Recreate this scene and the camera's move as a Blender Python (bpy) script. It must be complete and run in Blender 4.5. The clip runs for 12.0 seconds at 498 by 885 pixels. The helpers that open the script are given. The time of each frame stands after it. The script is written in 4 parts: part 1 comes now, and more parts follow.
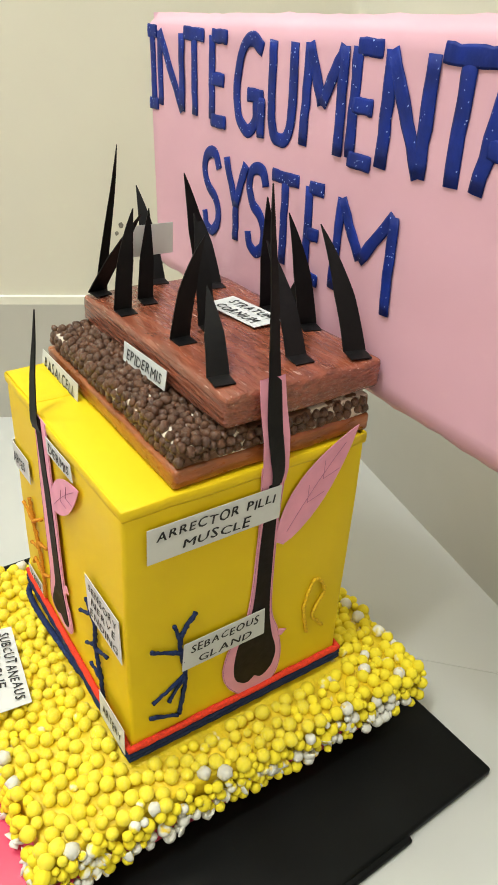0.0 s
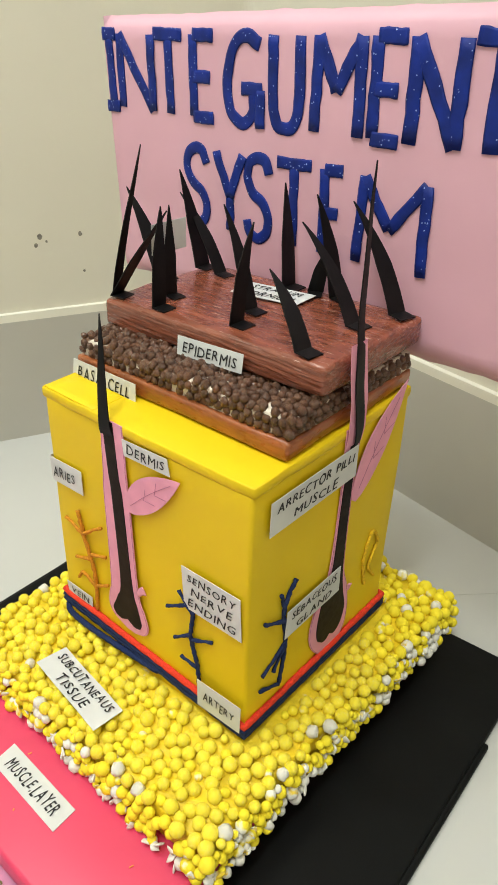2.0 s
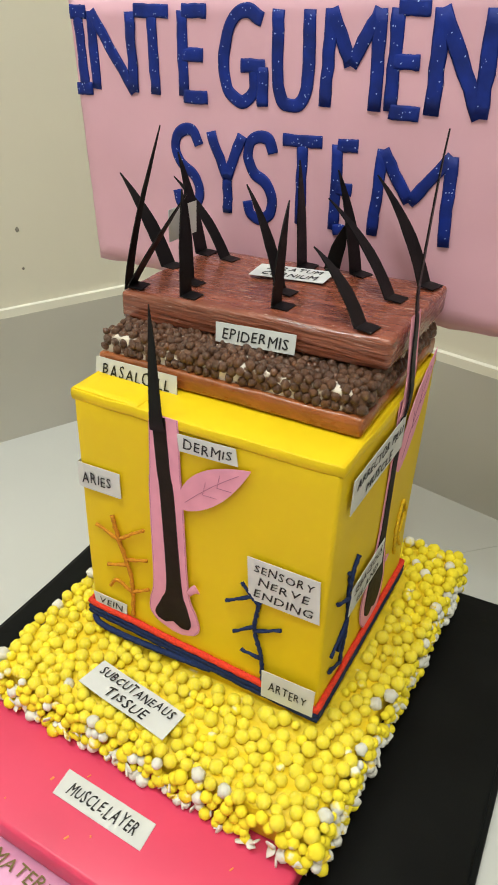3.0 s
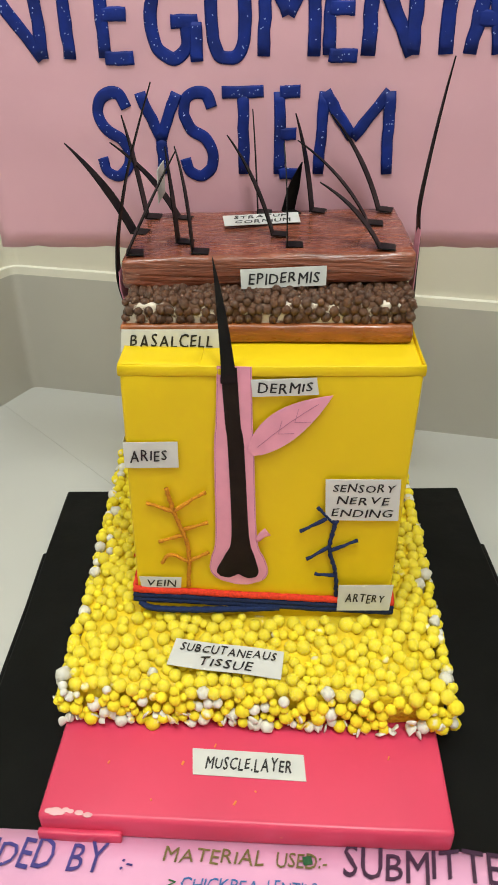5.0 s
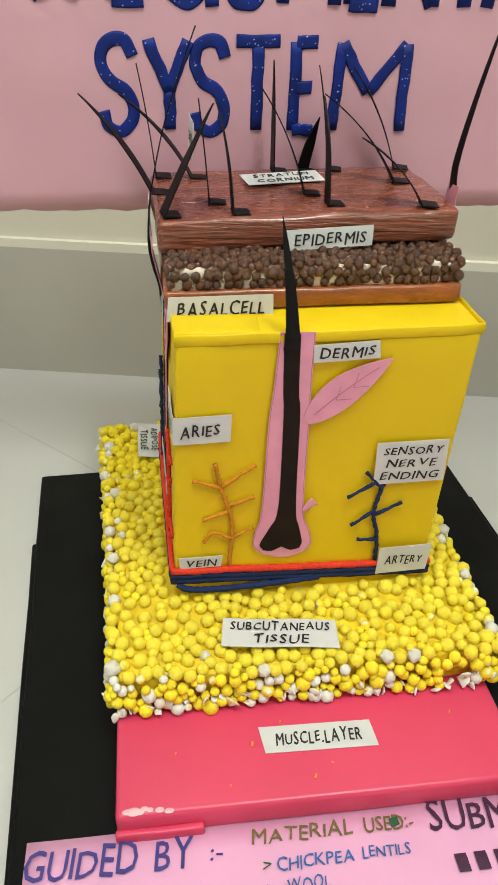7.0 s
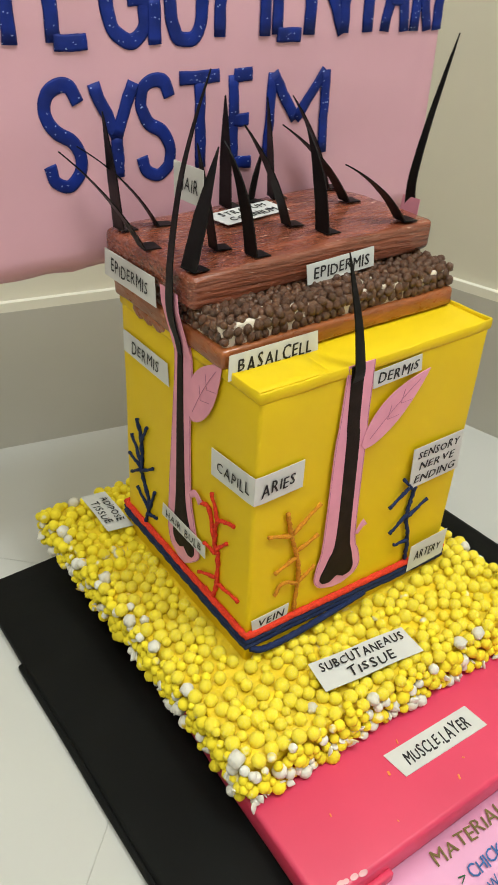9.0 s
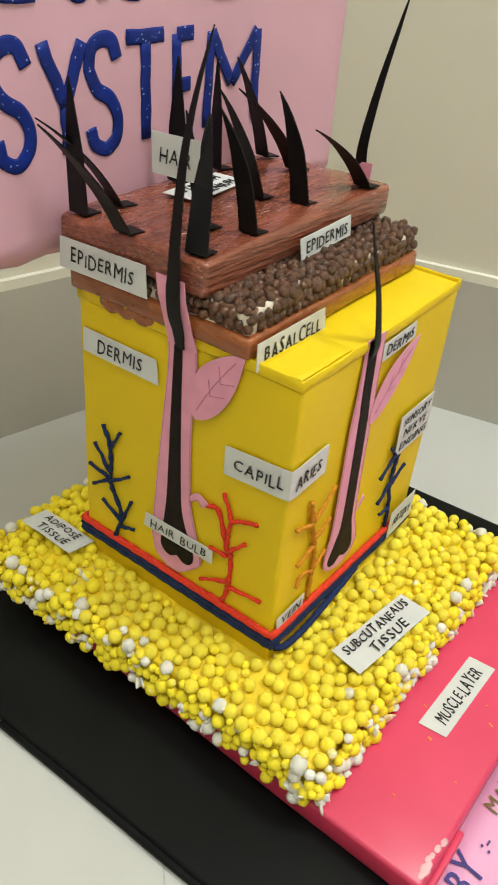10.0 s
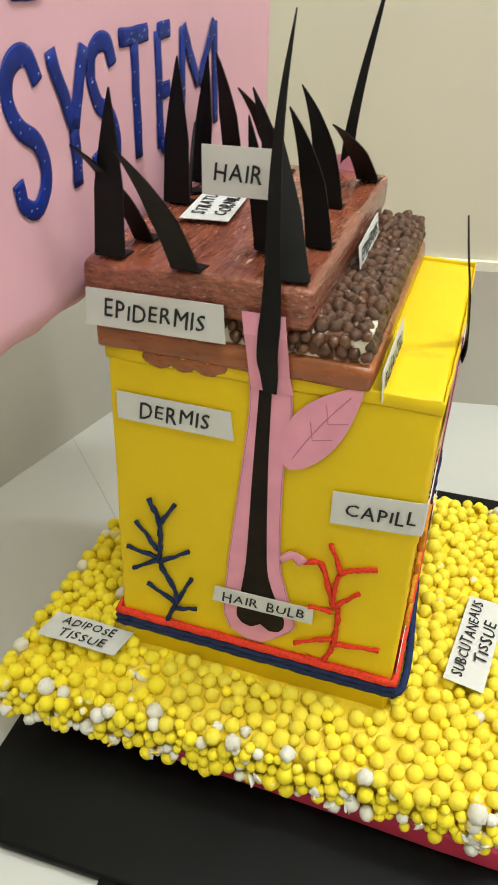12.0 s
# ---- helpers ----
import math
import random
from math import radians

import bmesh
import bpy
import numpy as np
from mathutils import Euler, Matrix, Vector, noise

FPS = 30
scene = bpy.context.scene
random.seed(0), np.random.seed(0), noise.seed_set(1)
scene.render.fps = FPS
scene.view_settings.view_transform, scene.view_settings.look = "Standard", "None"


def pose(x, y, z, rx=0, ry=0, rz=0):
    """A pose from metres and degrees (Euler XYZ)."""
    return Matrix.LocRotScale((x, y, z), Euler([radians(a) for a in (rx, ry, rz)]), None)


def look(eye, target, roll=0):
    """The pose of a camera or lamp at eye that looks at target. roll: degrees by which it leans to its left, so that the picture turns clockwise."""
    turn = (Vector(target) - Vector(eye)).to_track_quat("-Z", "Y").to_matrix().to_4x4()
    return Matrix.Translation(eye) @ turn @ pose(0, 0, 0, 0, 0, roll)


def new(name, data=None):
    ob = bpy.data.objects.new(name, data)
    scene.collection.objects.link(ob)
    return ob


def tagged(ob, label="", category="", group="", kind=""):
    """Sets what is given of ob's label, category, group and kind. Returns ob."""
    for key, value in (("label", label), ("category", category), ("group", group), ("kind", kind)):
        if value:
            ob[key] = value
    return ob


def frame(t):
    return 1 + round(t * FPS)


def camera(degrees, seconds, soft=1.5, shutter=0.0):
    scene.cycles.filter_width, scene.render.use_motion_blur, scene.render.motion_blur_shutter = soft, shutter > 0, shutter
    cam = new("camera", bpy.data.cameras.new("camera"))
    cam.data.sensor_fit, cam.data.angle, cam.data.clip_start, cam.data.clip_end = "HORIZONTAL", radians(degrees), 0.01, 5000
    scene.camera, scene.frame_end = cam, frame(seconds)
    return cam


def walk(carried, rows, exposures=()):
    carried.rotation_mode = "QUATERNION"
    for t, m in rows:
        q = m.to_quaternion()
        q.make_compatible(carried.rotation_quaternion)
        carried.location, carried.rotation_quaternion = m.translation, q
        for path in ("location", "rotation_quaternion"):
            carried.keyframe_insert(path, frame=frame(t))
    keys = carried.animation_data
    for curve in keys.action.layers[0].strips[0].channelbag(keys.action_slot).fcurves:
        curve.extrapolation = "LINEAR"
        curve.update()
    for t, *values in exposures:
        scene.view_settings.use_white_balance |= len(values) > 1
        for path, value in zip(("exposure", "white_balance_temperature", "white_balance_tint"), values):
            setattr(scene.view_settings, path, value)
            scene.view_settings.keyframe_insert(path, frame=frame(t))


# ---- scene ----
cam = camera(37.4, 12.0, shutter=0.3)
PATH = [
    (0, (0.585, -0.143, 0.613), (-0.836, 0.814, -0.419), 3.3),
    (0.5, (0.566, -0.187, 0.607), (-0.776, 0.879, -0.424), 3.3),
    (1, (0.535, -0.233, 0.595), (-0.703, 0.944, -0.446), 2.5),
    (1.5, (0.517, -0.279, 0.603), (-0.683, 0.975, -0.391), 0.6),
    (2, (0.495, -0.305, 0.604), (-0.639, 0.995, -0.409), 1.1),
    (2.5, (0.449, -0.341, 0.6), (-0.556, 1.053, -0.424), 1.0),
    (3, (0.381, -0.38, 0.593), (-0.472, 1.107, -0.437), 0.8),
    (5, (0.134, -0.495, 0.574), (0.03, 1.197, -0.487), -0.8),
    (5.5, (0.059, -0.494, 0.568), (0.154, 1.177, -0.529), -0.4),
    (6, (0.015, -0.475, 0.558), (0.276, 1.149, -0.58), 0.6),
    (6.5, (0.007, -0.479, 0.565), (0.248, 1.166, -0.546), 1.1),
    (7, (-0.008, -0.471, 0.562), (0.235, 1.162, -0.567), 2.1),
    (8.8, (-0.214, -0.364, 0.571), (0.644, 1.067, -0.532), 1.4),
    (9, (-0.237, -0.349, 0.57), (0.708, 1.034, -0.524), 1.5),
    (9.5, (-0.29, -0.284, 0.566), (0.905, 0.869, -0.549), 2.1),
    (10, (-0.326, -0.216, 0.555), (0.993, 0.773, -0.578), 3.9),
    (10.5, (-0.344, -0.144, 0.546), (1.037, 0.762, -0.581), 3.5),
    (11, (-0.348, -0.07, 0.533), (1.111, 0.677, -0.612), 4.1),
    (11.5, (-0.353, -0.027, 0.523), (1.172, 0.6, -0.609), 4.0),
    (12, (-0.353, -0.018, 0.534), (1.22, 0.526, -0.574), 1.0),
]
walk(cam, [(t, look(eye, target, roll)) for t, eye, target, roll in PATH],
     exposures=((0, -0.01, 6330, 10), (3, -0.28, 6330, 10), (5.5, -0.36, 6330, 10), (7, -0.38, 6330, 10), (9.5, -0.36, 6330, 10), (12, -0.10, 6330, 10)))

# ---- world, lamps ----
world = bpy.data.worlds.new("room_dim")
scene.world = world
world.use_nodes = True
world.node_tree.nodes["Background"].inputs[0].default_value = (1.0, 0.95, 0.88, 1)
world.node_tree.nodes["Background"].inputs[1].default_value = 0.05


def ceiling_lamp(name, x, y, size_x, size_y, watts, turn=0.0):
    data = bpy.data.lights.new(name, "AREA")
    data.shape, data.size, data.size_y = "RECTANGLE", size_x, size_y
    data.energy, data.color = watts, (0.95, 1.0, 0.975)
    lamp = new(name, data)
    lamp.matrix_world = pose(x, y, 2.72, 0, 0, turn)
    return lamp


# Assumed lamps, none seen; the two outer ones brighten the carton's sides.
ceiling_lamp("unseen_ceiling_lamp", 0.1, -0.75, 1.2, 0.2, 14, 0)
ceiling_lamp("unseen_ceiling_lamp", -0.75, -0.6, 1.2, 0.2, 27, 55)
ceiling_lamp("unseen_ceiling_lamp", 0.60, -1.15, 1.2, 0.2, 38, 100)


# ---- materials ----
def surface(name, color, rough=0.5, vary=0.12, scale=30.0, bump=0.1, fine=250.0, depth=0.001, coat=0.0, metal=0.0,
            second=None, patch=6.0, level=0.6, stretch=(1, 1, 1), tone=0.0, spec=0.5):
    """A painted or papered surface: two scales of colour variation, fine relief, and patches of a second colour."""
    m = bpy.data.materials.new(name)
    m.use_nodes = True
    nt = m.node_tree
    b = nt.nodes["Principled BSDF"]
    co = nt.nodes.new("ShaderNodeTexCoord")
    mp = nt.nodes.new("ShaderNodeMapping")
    mp.inputs["Scale"].default_value = stretch
    nt.links.new(co.outputs["Object"], mp.inputs["Vector"])

    def grain(s, detail=4.0):
        n = nt.nodes.new("ShaderNodeTexNoise")
        n.inputs["Scale"].default_value, n.inputs["Detail"].default_value = s, detail
        nt.links.new(mp.outputs[0], n.inputs["Vector"])
        return n.outputs["Fac"]

    def blend(a, c, fac):
        x = nt.nodes.new("ShaderNodeMix")
        x.data_type = "RGBA"
        for sock, v in ((x.inputs[6], a), (x.inputs[7], c)):
            if isinstance(v, tuple):
                sock.default_value = (*v, 1)
            else:
                nt.links.new(v, sock)
        nt.links.new(fac, x.inputs[0])
        return x.outputs[2]

    def steps(v, lo, hi):
        r = nt.nodes.new("ShaderNodeMapRange")
        r.inputs[1].default_value, r.inputs[2].default_value = lo, hi
        nt.links.new(v, r.inputs[0])
        return r.outputs[0]

    dark = tuple(c * (1 - vary) for c in color)
    light = tuple(min(1, c * (1 + vary)) for c in color)
    col = blend(dark, light, steps(grain(scale), 0.3, 0.7))
    if second:
        col = blend(col, second, steps(grain(patch, 6.0), level, level + 0.06))
    if tone:
        info = nt.nodes.new("ShaderNodeObjectInfo")
        geo = nt.nodes.new("ShaderNodeNewGeometry")
        add = nt.nodes.new("ShaderNodeMath")
        add.operation = "ADD"
        nt.links.new(info.outputs["Random"], add.inputs[0])
        nt.links.new(geo.outputs["Random Per Island"], add.inputs[1])
        fr = nt.nodes.new("ShaderNodeMath")
        fr.operation = "FRACT"
        nt.links.new(add.outputs[0], fr.inputs[0])
        shade = nt.nodes.new("ShaderNodeHueSaturation")
        nt.links.new(steps(fr.outputs[0], -1.0, 1.0), shade.inputs["Value"])
        rng = shade.inputs["Value"].links[0].from_node
        rng.inputs[3].default_value, rng.inputs[4].default_value = 1 - 2 * tone, 1 + 0.4 * tone
        nt.links.new(col, shade.inputs["Color"])
        col = shade.outputs[0]
    nt.links.new(col, b.inputs["Base Color"])
    r = steps(grain(scale * 2.3), 0.0, 1.0)
    rn = r.node
    rn.inputs[3].default_value, rn.inputs[4].default_value = max(0.03, rough - 0.12), min(1, rough + 0.12)
    nt.links.new(r, b.inputs["Roughness"])
    bp = nt.nodes.new("ShaderNodeBump")
    bp.inputs["Strength"].default_value, bp.inputs["Distance"].default_value = bump, depth
    nt.links.new(grain(fine, 3.0), bp.inputs["Height"])
    nt.links.new(bp.outputs[0], b.inputs["Normal"])
    b.inputs["Coat Weight"].default_value = coat
    b.inputs["Coat Roughness"].default_value = 0.12
    b.inputs["Metallic"].default_value = metal
    b.inputs["Specular IOR Level"].default_value = spec
    return m


def glitter_paint(name, color):
    """Blue poster paint strewn with small bright flakes."""
    m = surface(name, color, 0.55, 0.3, 60, 0.3, 500, 0.0006, spec=0.3)
    nt = m.node_tree
    b = nt.nodes["Principled BSDF"]
    co = nt.nodes.new("ShaderNodeTexCoord")
    v = nt.nodes.new("ShaderNodeTexVoronoi")
    v.inputs["Scale"].default_value = 1100
    nt.links.new(co.outputs["Object"], v.inputs["Vector"])
    g = nt.nodes.new("ShaderNodeMath")
    g.operation, g.inputs[1].default_value = "GREATER_THAN", 0.991
    s = nt.nodes.new("ShaderNodeSeparateColor")
    nt.links.new(v.outputs["Color"], s.inputs[0])
    nt.links.new(s.outputs[0], g.inputs[0])
    x = nt.nodes.new("ShaderNodeMix")
    x.data_type = "RGBA"
    nt.links.new(g.outputs[0], x.inputs[0])
    nt.links.new(b.inputs["Base Color"].links[0].from_socket, x.inputs[6])
    x.inputs[7].default_value = (0.35, 0.45, 0.75, 1)
    nt.links.new(x.outputs[2], b.inputs["Base Color"])
    return m


WALL = surface("cream_wall_paint", (0.68, 0.645, 0.54), 0.6, 0.03, 3, 0.12, 60, 0.002)
SKIRT = surface("grey_skirting_paint", (0.50, 0.48, 0.425), 0.45, 0.05, 5, 0.1, 80, 0.001)
# Wall cream made paler: the lit look of the ledge is in the colour.
LEDGE = surface("cream_lit_ledge", (0.8, 0.77, 0.66), 0.6, 0.03, 8, 0.12, 60, 0.002)
TILE = surface("polished_grey_tile", (0.55, 0.545, 0.51), 0.34, 0.04, 2.5, 0.02, 120, 0.0004, second=(0.52, 0.515, 0.48), patch=9, level=0.93)
GROUT = surface("grey_grout", (0.47, 0.46, 0.42), 0.9, 0.1, 60, 0.3, 300)
CEIL = surface("white_ceiling_paint", (0.8, 0.78, 0.74), 0.8, 0.03, 3, 0.05, 60)
BLACK_CARD = surface("black_chart_paper", (0.0045, 0.0048, 0.0045), 0.5, 0.3, 14, 0.3, 45, 0.0015, spec=0.13)
BLACK_PAPER = surface("black_craft_paper", (0.005, 0.0046, 0.0046), 0.5, 0.3, 40, 0.15, 300, spec=0.2)
SHAFT = surface("dark_brown_paper", (0.011, 0.006, 0.004), 0.65, 0.3, 60, 0.2, 500, spec=0.2)
RED_CARD = surface("crimson_glaze_paper", (0.70, 0.055, 0.125), 0.34, 0.06, 9, 0.2, 30, 0.0015, second=(0.85, 0.25, 0.08), patch=55, level=0.735)
YELLOW_CARD = surface("yellow_chart_paper", (0.80, 0.565, 0.004), 0.52, 0.05, 7, 0.25, 24, 0.002, spec=0.3)
PINK_PAPER = surface("pink_chart_paper", (0.69, 0.39, 0.47), 0.6, 0.05, 7, 0.55, 9, 0.007)
PINK_CUT = surface("pink_craft_paper", (0.78, 0.33, 0.45), 0.6, 0.06, 60, 0.1, 300)
PINK_LINE = surface("mauve_pencil", (0.46, 0.17, 0.27), 0.8)
LILAC_SHEET = surface("lilac_pink_sheet", (0.77, 0.38, 0.58), 0.55, 0.05, 10, 0.15, 20, 0.002)
LABEL = surface("white_label_paper", (0.64, 0.645, 0.625), 0.7, 0.03, 60, 0.12, 150, 0.0006)
INK = surface("black_marker_ink", (0.012, 0.012, 0.014), 0.6, 0.3, 300)
BLUE_GLITTER = glitter_paint("blue_glitter_paint", (0.003, 0.018, 0.19))
BEAD_PAINT = surface("yellow_painted_bead", (0.95, 0.77, 0.03), 0.68, 0.07, 90, 0.35, 380, 0.001, second=(0.84, 0.82, 0.72), patch=42, level=0.605, tone=0.09, spec=0.3)
BEAD_WHITE = surface("bare_white_bead", (0.80, 0.78, 0.70), 0.55, 0.04, 90, 0.4, 380, 0.001, second=(0.86, 0.62, 0.03), patch=70, level=0.6, tone=0.05)
# Deeper yellow than the beads: shade of the gaps is in this colour.
BEAD_BED = surface("yellow_painted_foam", (0.82, 0.60, 0.012), 0.5, 0.18, 60, 0.7, 160, 0.003, second=(0.82, 0.78, 0.62), patch=50, level=0.66)
# Pale streaks mix brush marks with tape highlights put into the colour.
BROWN_WRAP = surface("brown_painted_taped_slab", (0.235, 0.066, 0.034), 0.26, 0.30, 9, 0.8, 14, 0.003, coat=0.5, second=(0.60, 0.38, 0.30), patch=26, level=0.655, stretch=(2, 11, 26))
BROWN_BASE = surface("orange_brown_painted_foam", (0.30, 0.085, 0.022), 0.3, 0.25, 40, 0.6, 70, 0.002, coat=0.4, stretch=(1, 1, 3))
# Dark patches put the shade between the chickpeas into the foam's colour.
FOAM = surface("foam_dark_gaps", (0.72, 0.64, 0.54), 0.8, 0.15, 80, 0.5, 200, second=(0.13, 0.06, 0.03), patch=70, level=0.455)
CHICKPEA = surface("dark_brown_chickpea", (0.115, 0.045, 0.020), 0.3, 0.4, 220, 0.6, 420, 0.001, tone=0.4, second=(0.25, 0.135, 0.065), patch=160, level=0.62, coat=0.35)
RED_YARN = surface("red_yarn", (0.80, 0.045, 0.014), 0.9, 0.2, 500, 0.9, 900, 0.001)
BLUE_YARN = surface("navy_yarn", (0.008, 0.022, 0.095), 0.95, 0.35, 500, 0.9, 900, 0.001)
ORANGE_YARN = surface("orange_yarn", (0.66, 0.26, 0.008), 0.9, 0.2, 500, 0.9, 900, 0.001)
YELLOW_YARN = surface("yellow_yarn", (0.80, 0.50, 0.01), 0.9, 0.2, 500, 0.9, 900, 0.001)
PEN = {"violet": surface("violet_marker_ink", (0.05, 0.035, 0.22), 0.6), "olive": surface("olive_marker_ink", (0.16, 0.12, 0.03), 0.6),
       "blue": surface("blue_marker_ink", (0.02, 0.12, 0.36), 0.6), "plum": surface("plum_marker_ink", (0.045, 0.008, 0.04), 0.6),
       "green": surface("green_marker_ink", (0.01, 0.10, 0.03), 0.6)}
CHIP = surface("grey_bare_plaster", (0.2, 0.18, 0.15), 0.9, 0.3, 200, 0.5, 300)


# ---- building helpers ----
ORIGIN = {}
# the carton and all that is stuck on it stand slightly askew on the beads
LEAN = Matrix.Translation((-0.0015, -0.0042, 0.0183)) @ Euler((radians(0.30), radians(1.40), radians(1.23))).to_matrix().to_4x4() @ Matrix.Scale(0.994, 4)


def thing(name, label, category, at=(0, 0, 0), group="", kind="", leaning=False):
    ob = new(name)
    ob.matrix_world = (LEAN if leaning else Matrix.Identity(4)) @ Matrix.Translation(at)
    ob.empty_display_size = 0.02
    ORIGIN[ob] = Matrix.Translation(at)
    return tagged(ob, label, category, group, kind)


def part(name, bm, material, parent=None, label="", smooth=False, kind=""):
    me = bpy.data.meshes.new(name)
    bm.to_mesh(me)
    bm.free()
    if smooth:
        me.polygons.foreach_set("use_smooth", [True] * len(me.polygons))
    me.materials.append(material)
    ob = new(name, me)
    if parent is not None:
        ob.parent = parent
        ob.matrix_parent_inverse = ORIGIN.get(parent, Matrix.Identity(4)).inverted()
    return tagged(ob, label, "", "", kind)


def block(x0, x1, y0, y1, z0, z1, bevel=0.0, segments=2, cuts=0):
    bm = bmesh.new()
    bmesh.ops.create_cube(bm, size=1, matrix=Matrix.Translation(((x0 + x1) / 2, (y0 + y1) / 2, (z0 + z1) / 2)) @ Matrix.Diagonal((x1 - x0, y1 - y0, z1 - z0, 1)))
    if bevel:
        bmesh.ops.bevel(bm, geom=bm.edges[:], offset=bevel, segments=segments, affect="EDGES", profile=0.5)
    if cuts:
        bmesh.ops.subdivide_edges(bm, edges=[e for e in bm.edges if e.calc_length() > 0.03], cuts=cuts, use_grid_fill=True)
    return bm


def rough_up(bm, amount, scale):
    for v in bm.verts:
        v.co += noise.noise_vector(v.co * scale) * amount
    return bm


def smooth_line(points, steps=6):
    """A Catmull-Rom line through the points."""
    p = [Vector(q) for q in points]
    if len(p) < 3:
        return [p[0].lerp(p[-1], i / steps) for i in range(steps + 1)]
    p = [2 * p[0] - p[1], *p, 2 * p[-1] - p[-2]]
    out = []
    for a, b, c, d in zip(p, p[1:], p[2:], p[3:]):
        for i in range(steps):
            t = i / steps
            out.append(0.5 * (2 * b + (c - a) * t + (2 * a - 5 * b + 4 * c - d) * t * t + (3 * b - a - 3 * c + d) * t ** 3))
    return [*out, p[-2]]


def sweep(bm, pts, normal, wide, high, sides=8, taper=None, closed=False, twist=0.0):
    """A rounded strand along pts: wide across, high along the normal."""
    rings, count = [], len(pts)
    for i, q in enumerate(pts):
        a, b = (pts[i - 1], pts[(i + 1) % count]) if closed else (pts[max(0, i - 1)], pts[min(count - 1, i + 1)])
        along = (b - a).normalized()
        side = along.cross(normal).normalized()
        up = side.cross(along).normalized()
        k = taper(i / (count - 1)) if taper else 1.0
        rings.append([bm.verts.new(q + side * math.cos(w) * wide * k + up * math.sin(w) * high * k)
                      for w in (math.tau * s / sides + twist * i for s in range(sides))])
    for r in range(count if closed else count - 1):
        a, b = rings[r], rings[(r + 1) % count]
        for s in range(sides):
            bm.faces.new((a[s], a[(s + 1) % sides], b[(s + 1) % sides], b[s]))
    if not closed:
        bm.faces.new(rings[0][::-1])
        bm.faces.new(rings[-1])
    return bm


class Face:
    """A flat side on which paper and yarn are stuck: its corner, its right and up ways, its outward way."""

    def __init__(self, at, right, up):
        self.at, self.right, self.up = Vector(at), Vector(right).normalized(), Vector(up).normalized()
        self.out = self.right.cross(self.up)

    def spot(self, u, v, d=0.0):
        return self.at + self.right * u + self.up * v + self.out * d


W, D, Z0, Z1 = 0.23, 0.21, 0.072, 0.315
FRONT = Face((0, 0, 0), (1, 0, 0), (0, 0, 1))
LEFT = Face((0, 0, 0), (0, -1, 0), (0, 0, 1))
RIGHT = Face((W, 0, 0), (0, 1, 0), (0, 0, 1))

# ---- lettering in the built-in font ----
GLYPHS = {}


def glyph(ch):
    if ch not in GLYPHS:
        data = bpy.data.curves.new("letter", "FONT")
        data.body, data.size, data.resolution_u, data.offset = ch, 1.0, 2, 0.0
        ob = new("letter", data)
        me = bpy.data.meshes.new_from_object(ob)
        xs = [v.co.x for v in me.vertices] or [0.0, 0.3]
        GLYPHS[ch] = ([v.co.copy() for v in me.vertices], [tuple(p.vertices) for p in me.polygons], min(xs), max(xs))
        bpy.data.objects.remove(ob)
        bpy.data.meshes.remove(me)
        bpy.data.curves.remove(data)
    return GLYPHS[ch]


def lettering(bm, face, lines, u, v, width, height, tilt=0.0, lift=0.0012, seed=1, gap=0.16, lean=0.14, heavy=1.4):
    """Hand-printed capitals centred on (u, v) of a face, filling width and height."""
    rng = random.Random(seed)
    row = height / len(lines)
    for n, line in enumerate(lines):
        cap = row * 0.66
        spans, x = [], 0.0
        for ch in line:
            if ch == " ":
                x += 0.45
                continue
            lo, hi = glyph(ch)[2:]
            spans.append((ch, x - lo))
            x += hi - lo + gap
        full = max(x - gap, 0.1)
        sx = min(width / full, cap * 1.6)
        mid = height / 2 - row * (n + 0.5)
        for ch, at in spans:
            pts, polys = glyph(ch)[:2]
            turn, grow, rise = rng.uniform(-0.16, 0.16), rng.uniform(0.84, 1.14), rng.uniform(-0.09, 0.09) * cap
            for again in (-1, 1):
                made = []
                for p in pts:
                    a = (p.x + at - full / 2) * sx + (p.y * lean) * sx + again * 0.013 * heavy * cap
                    b = (p.y / 0.73 - 0.5) * cap * grow + mid + rise + (p.x - 0.3) * turn * sx + again * 0.010 * heavy * cap
                    c, s = math.cos(tilt), math.sin(tilt)
                    made.append(bm.verts.new(face.spot(u + a * c - b * s, v + a * s + b * c, lift + 0.0001 * again)))
                for poly in polys:
                    bm.faces.new([made[i] for i in poly])
    return bm


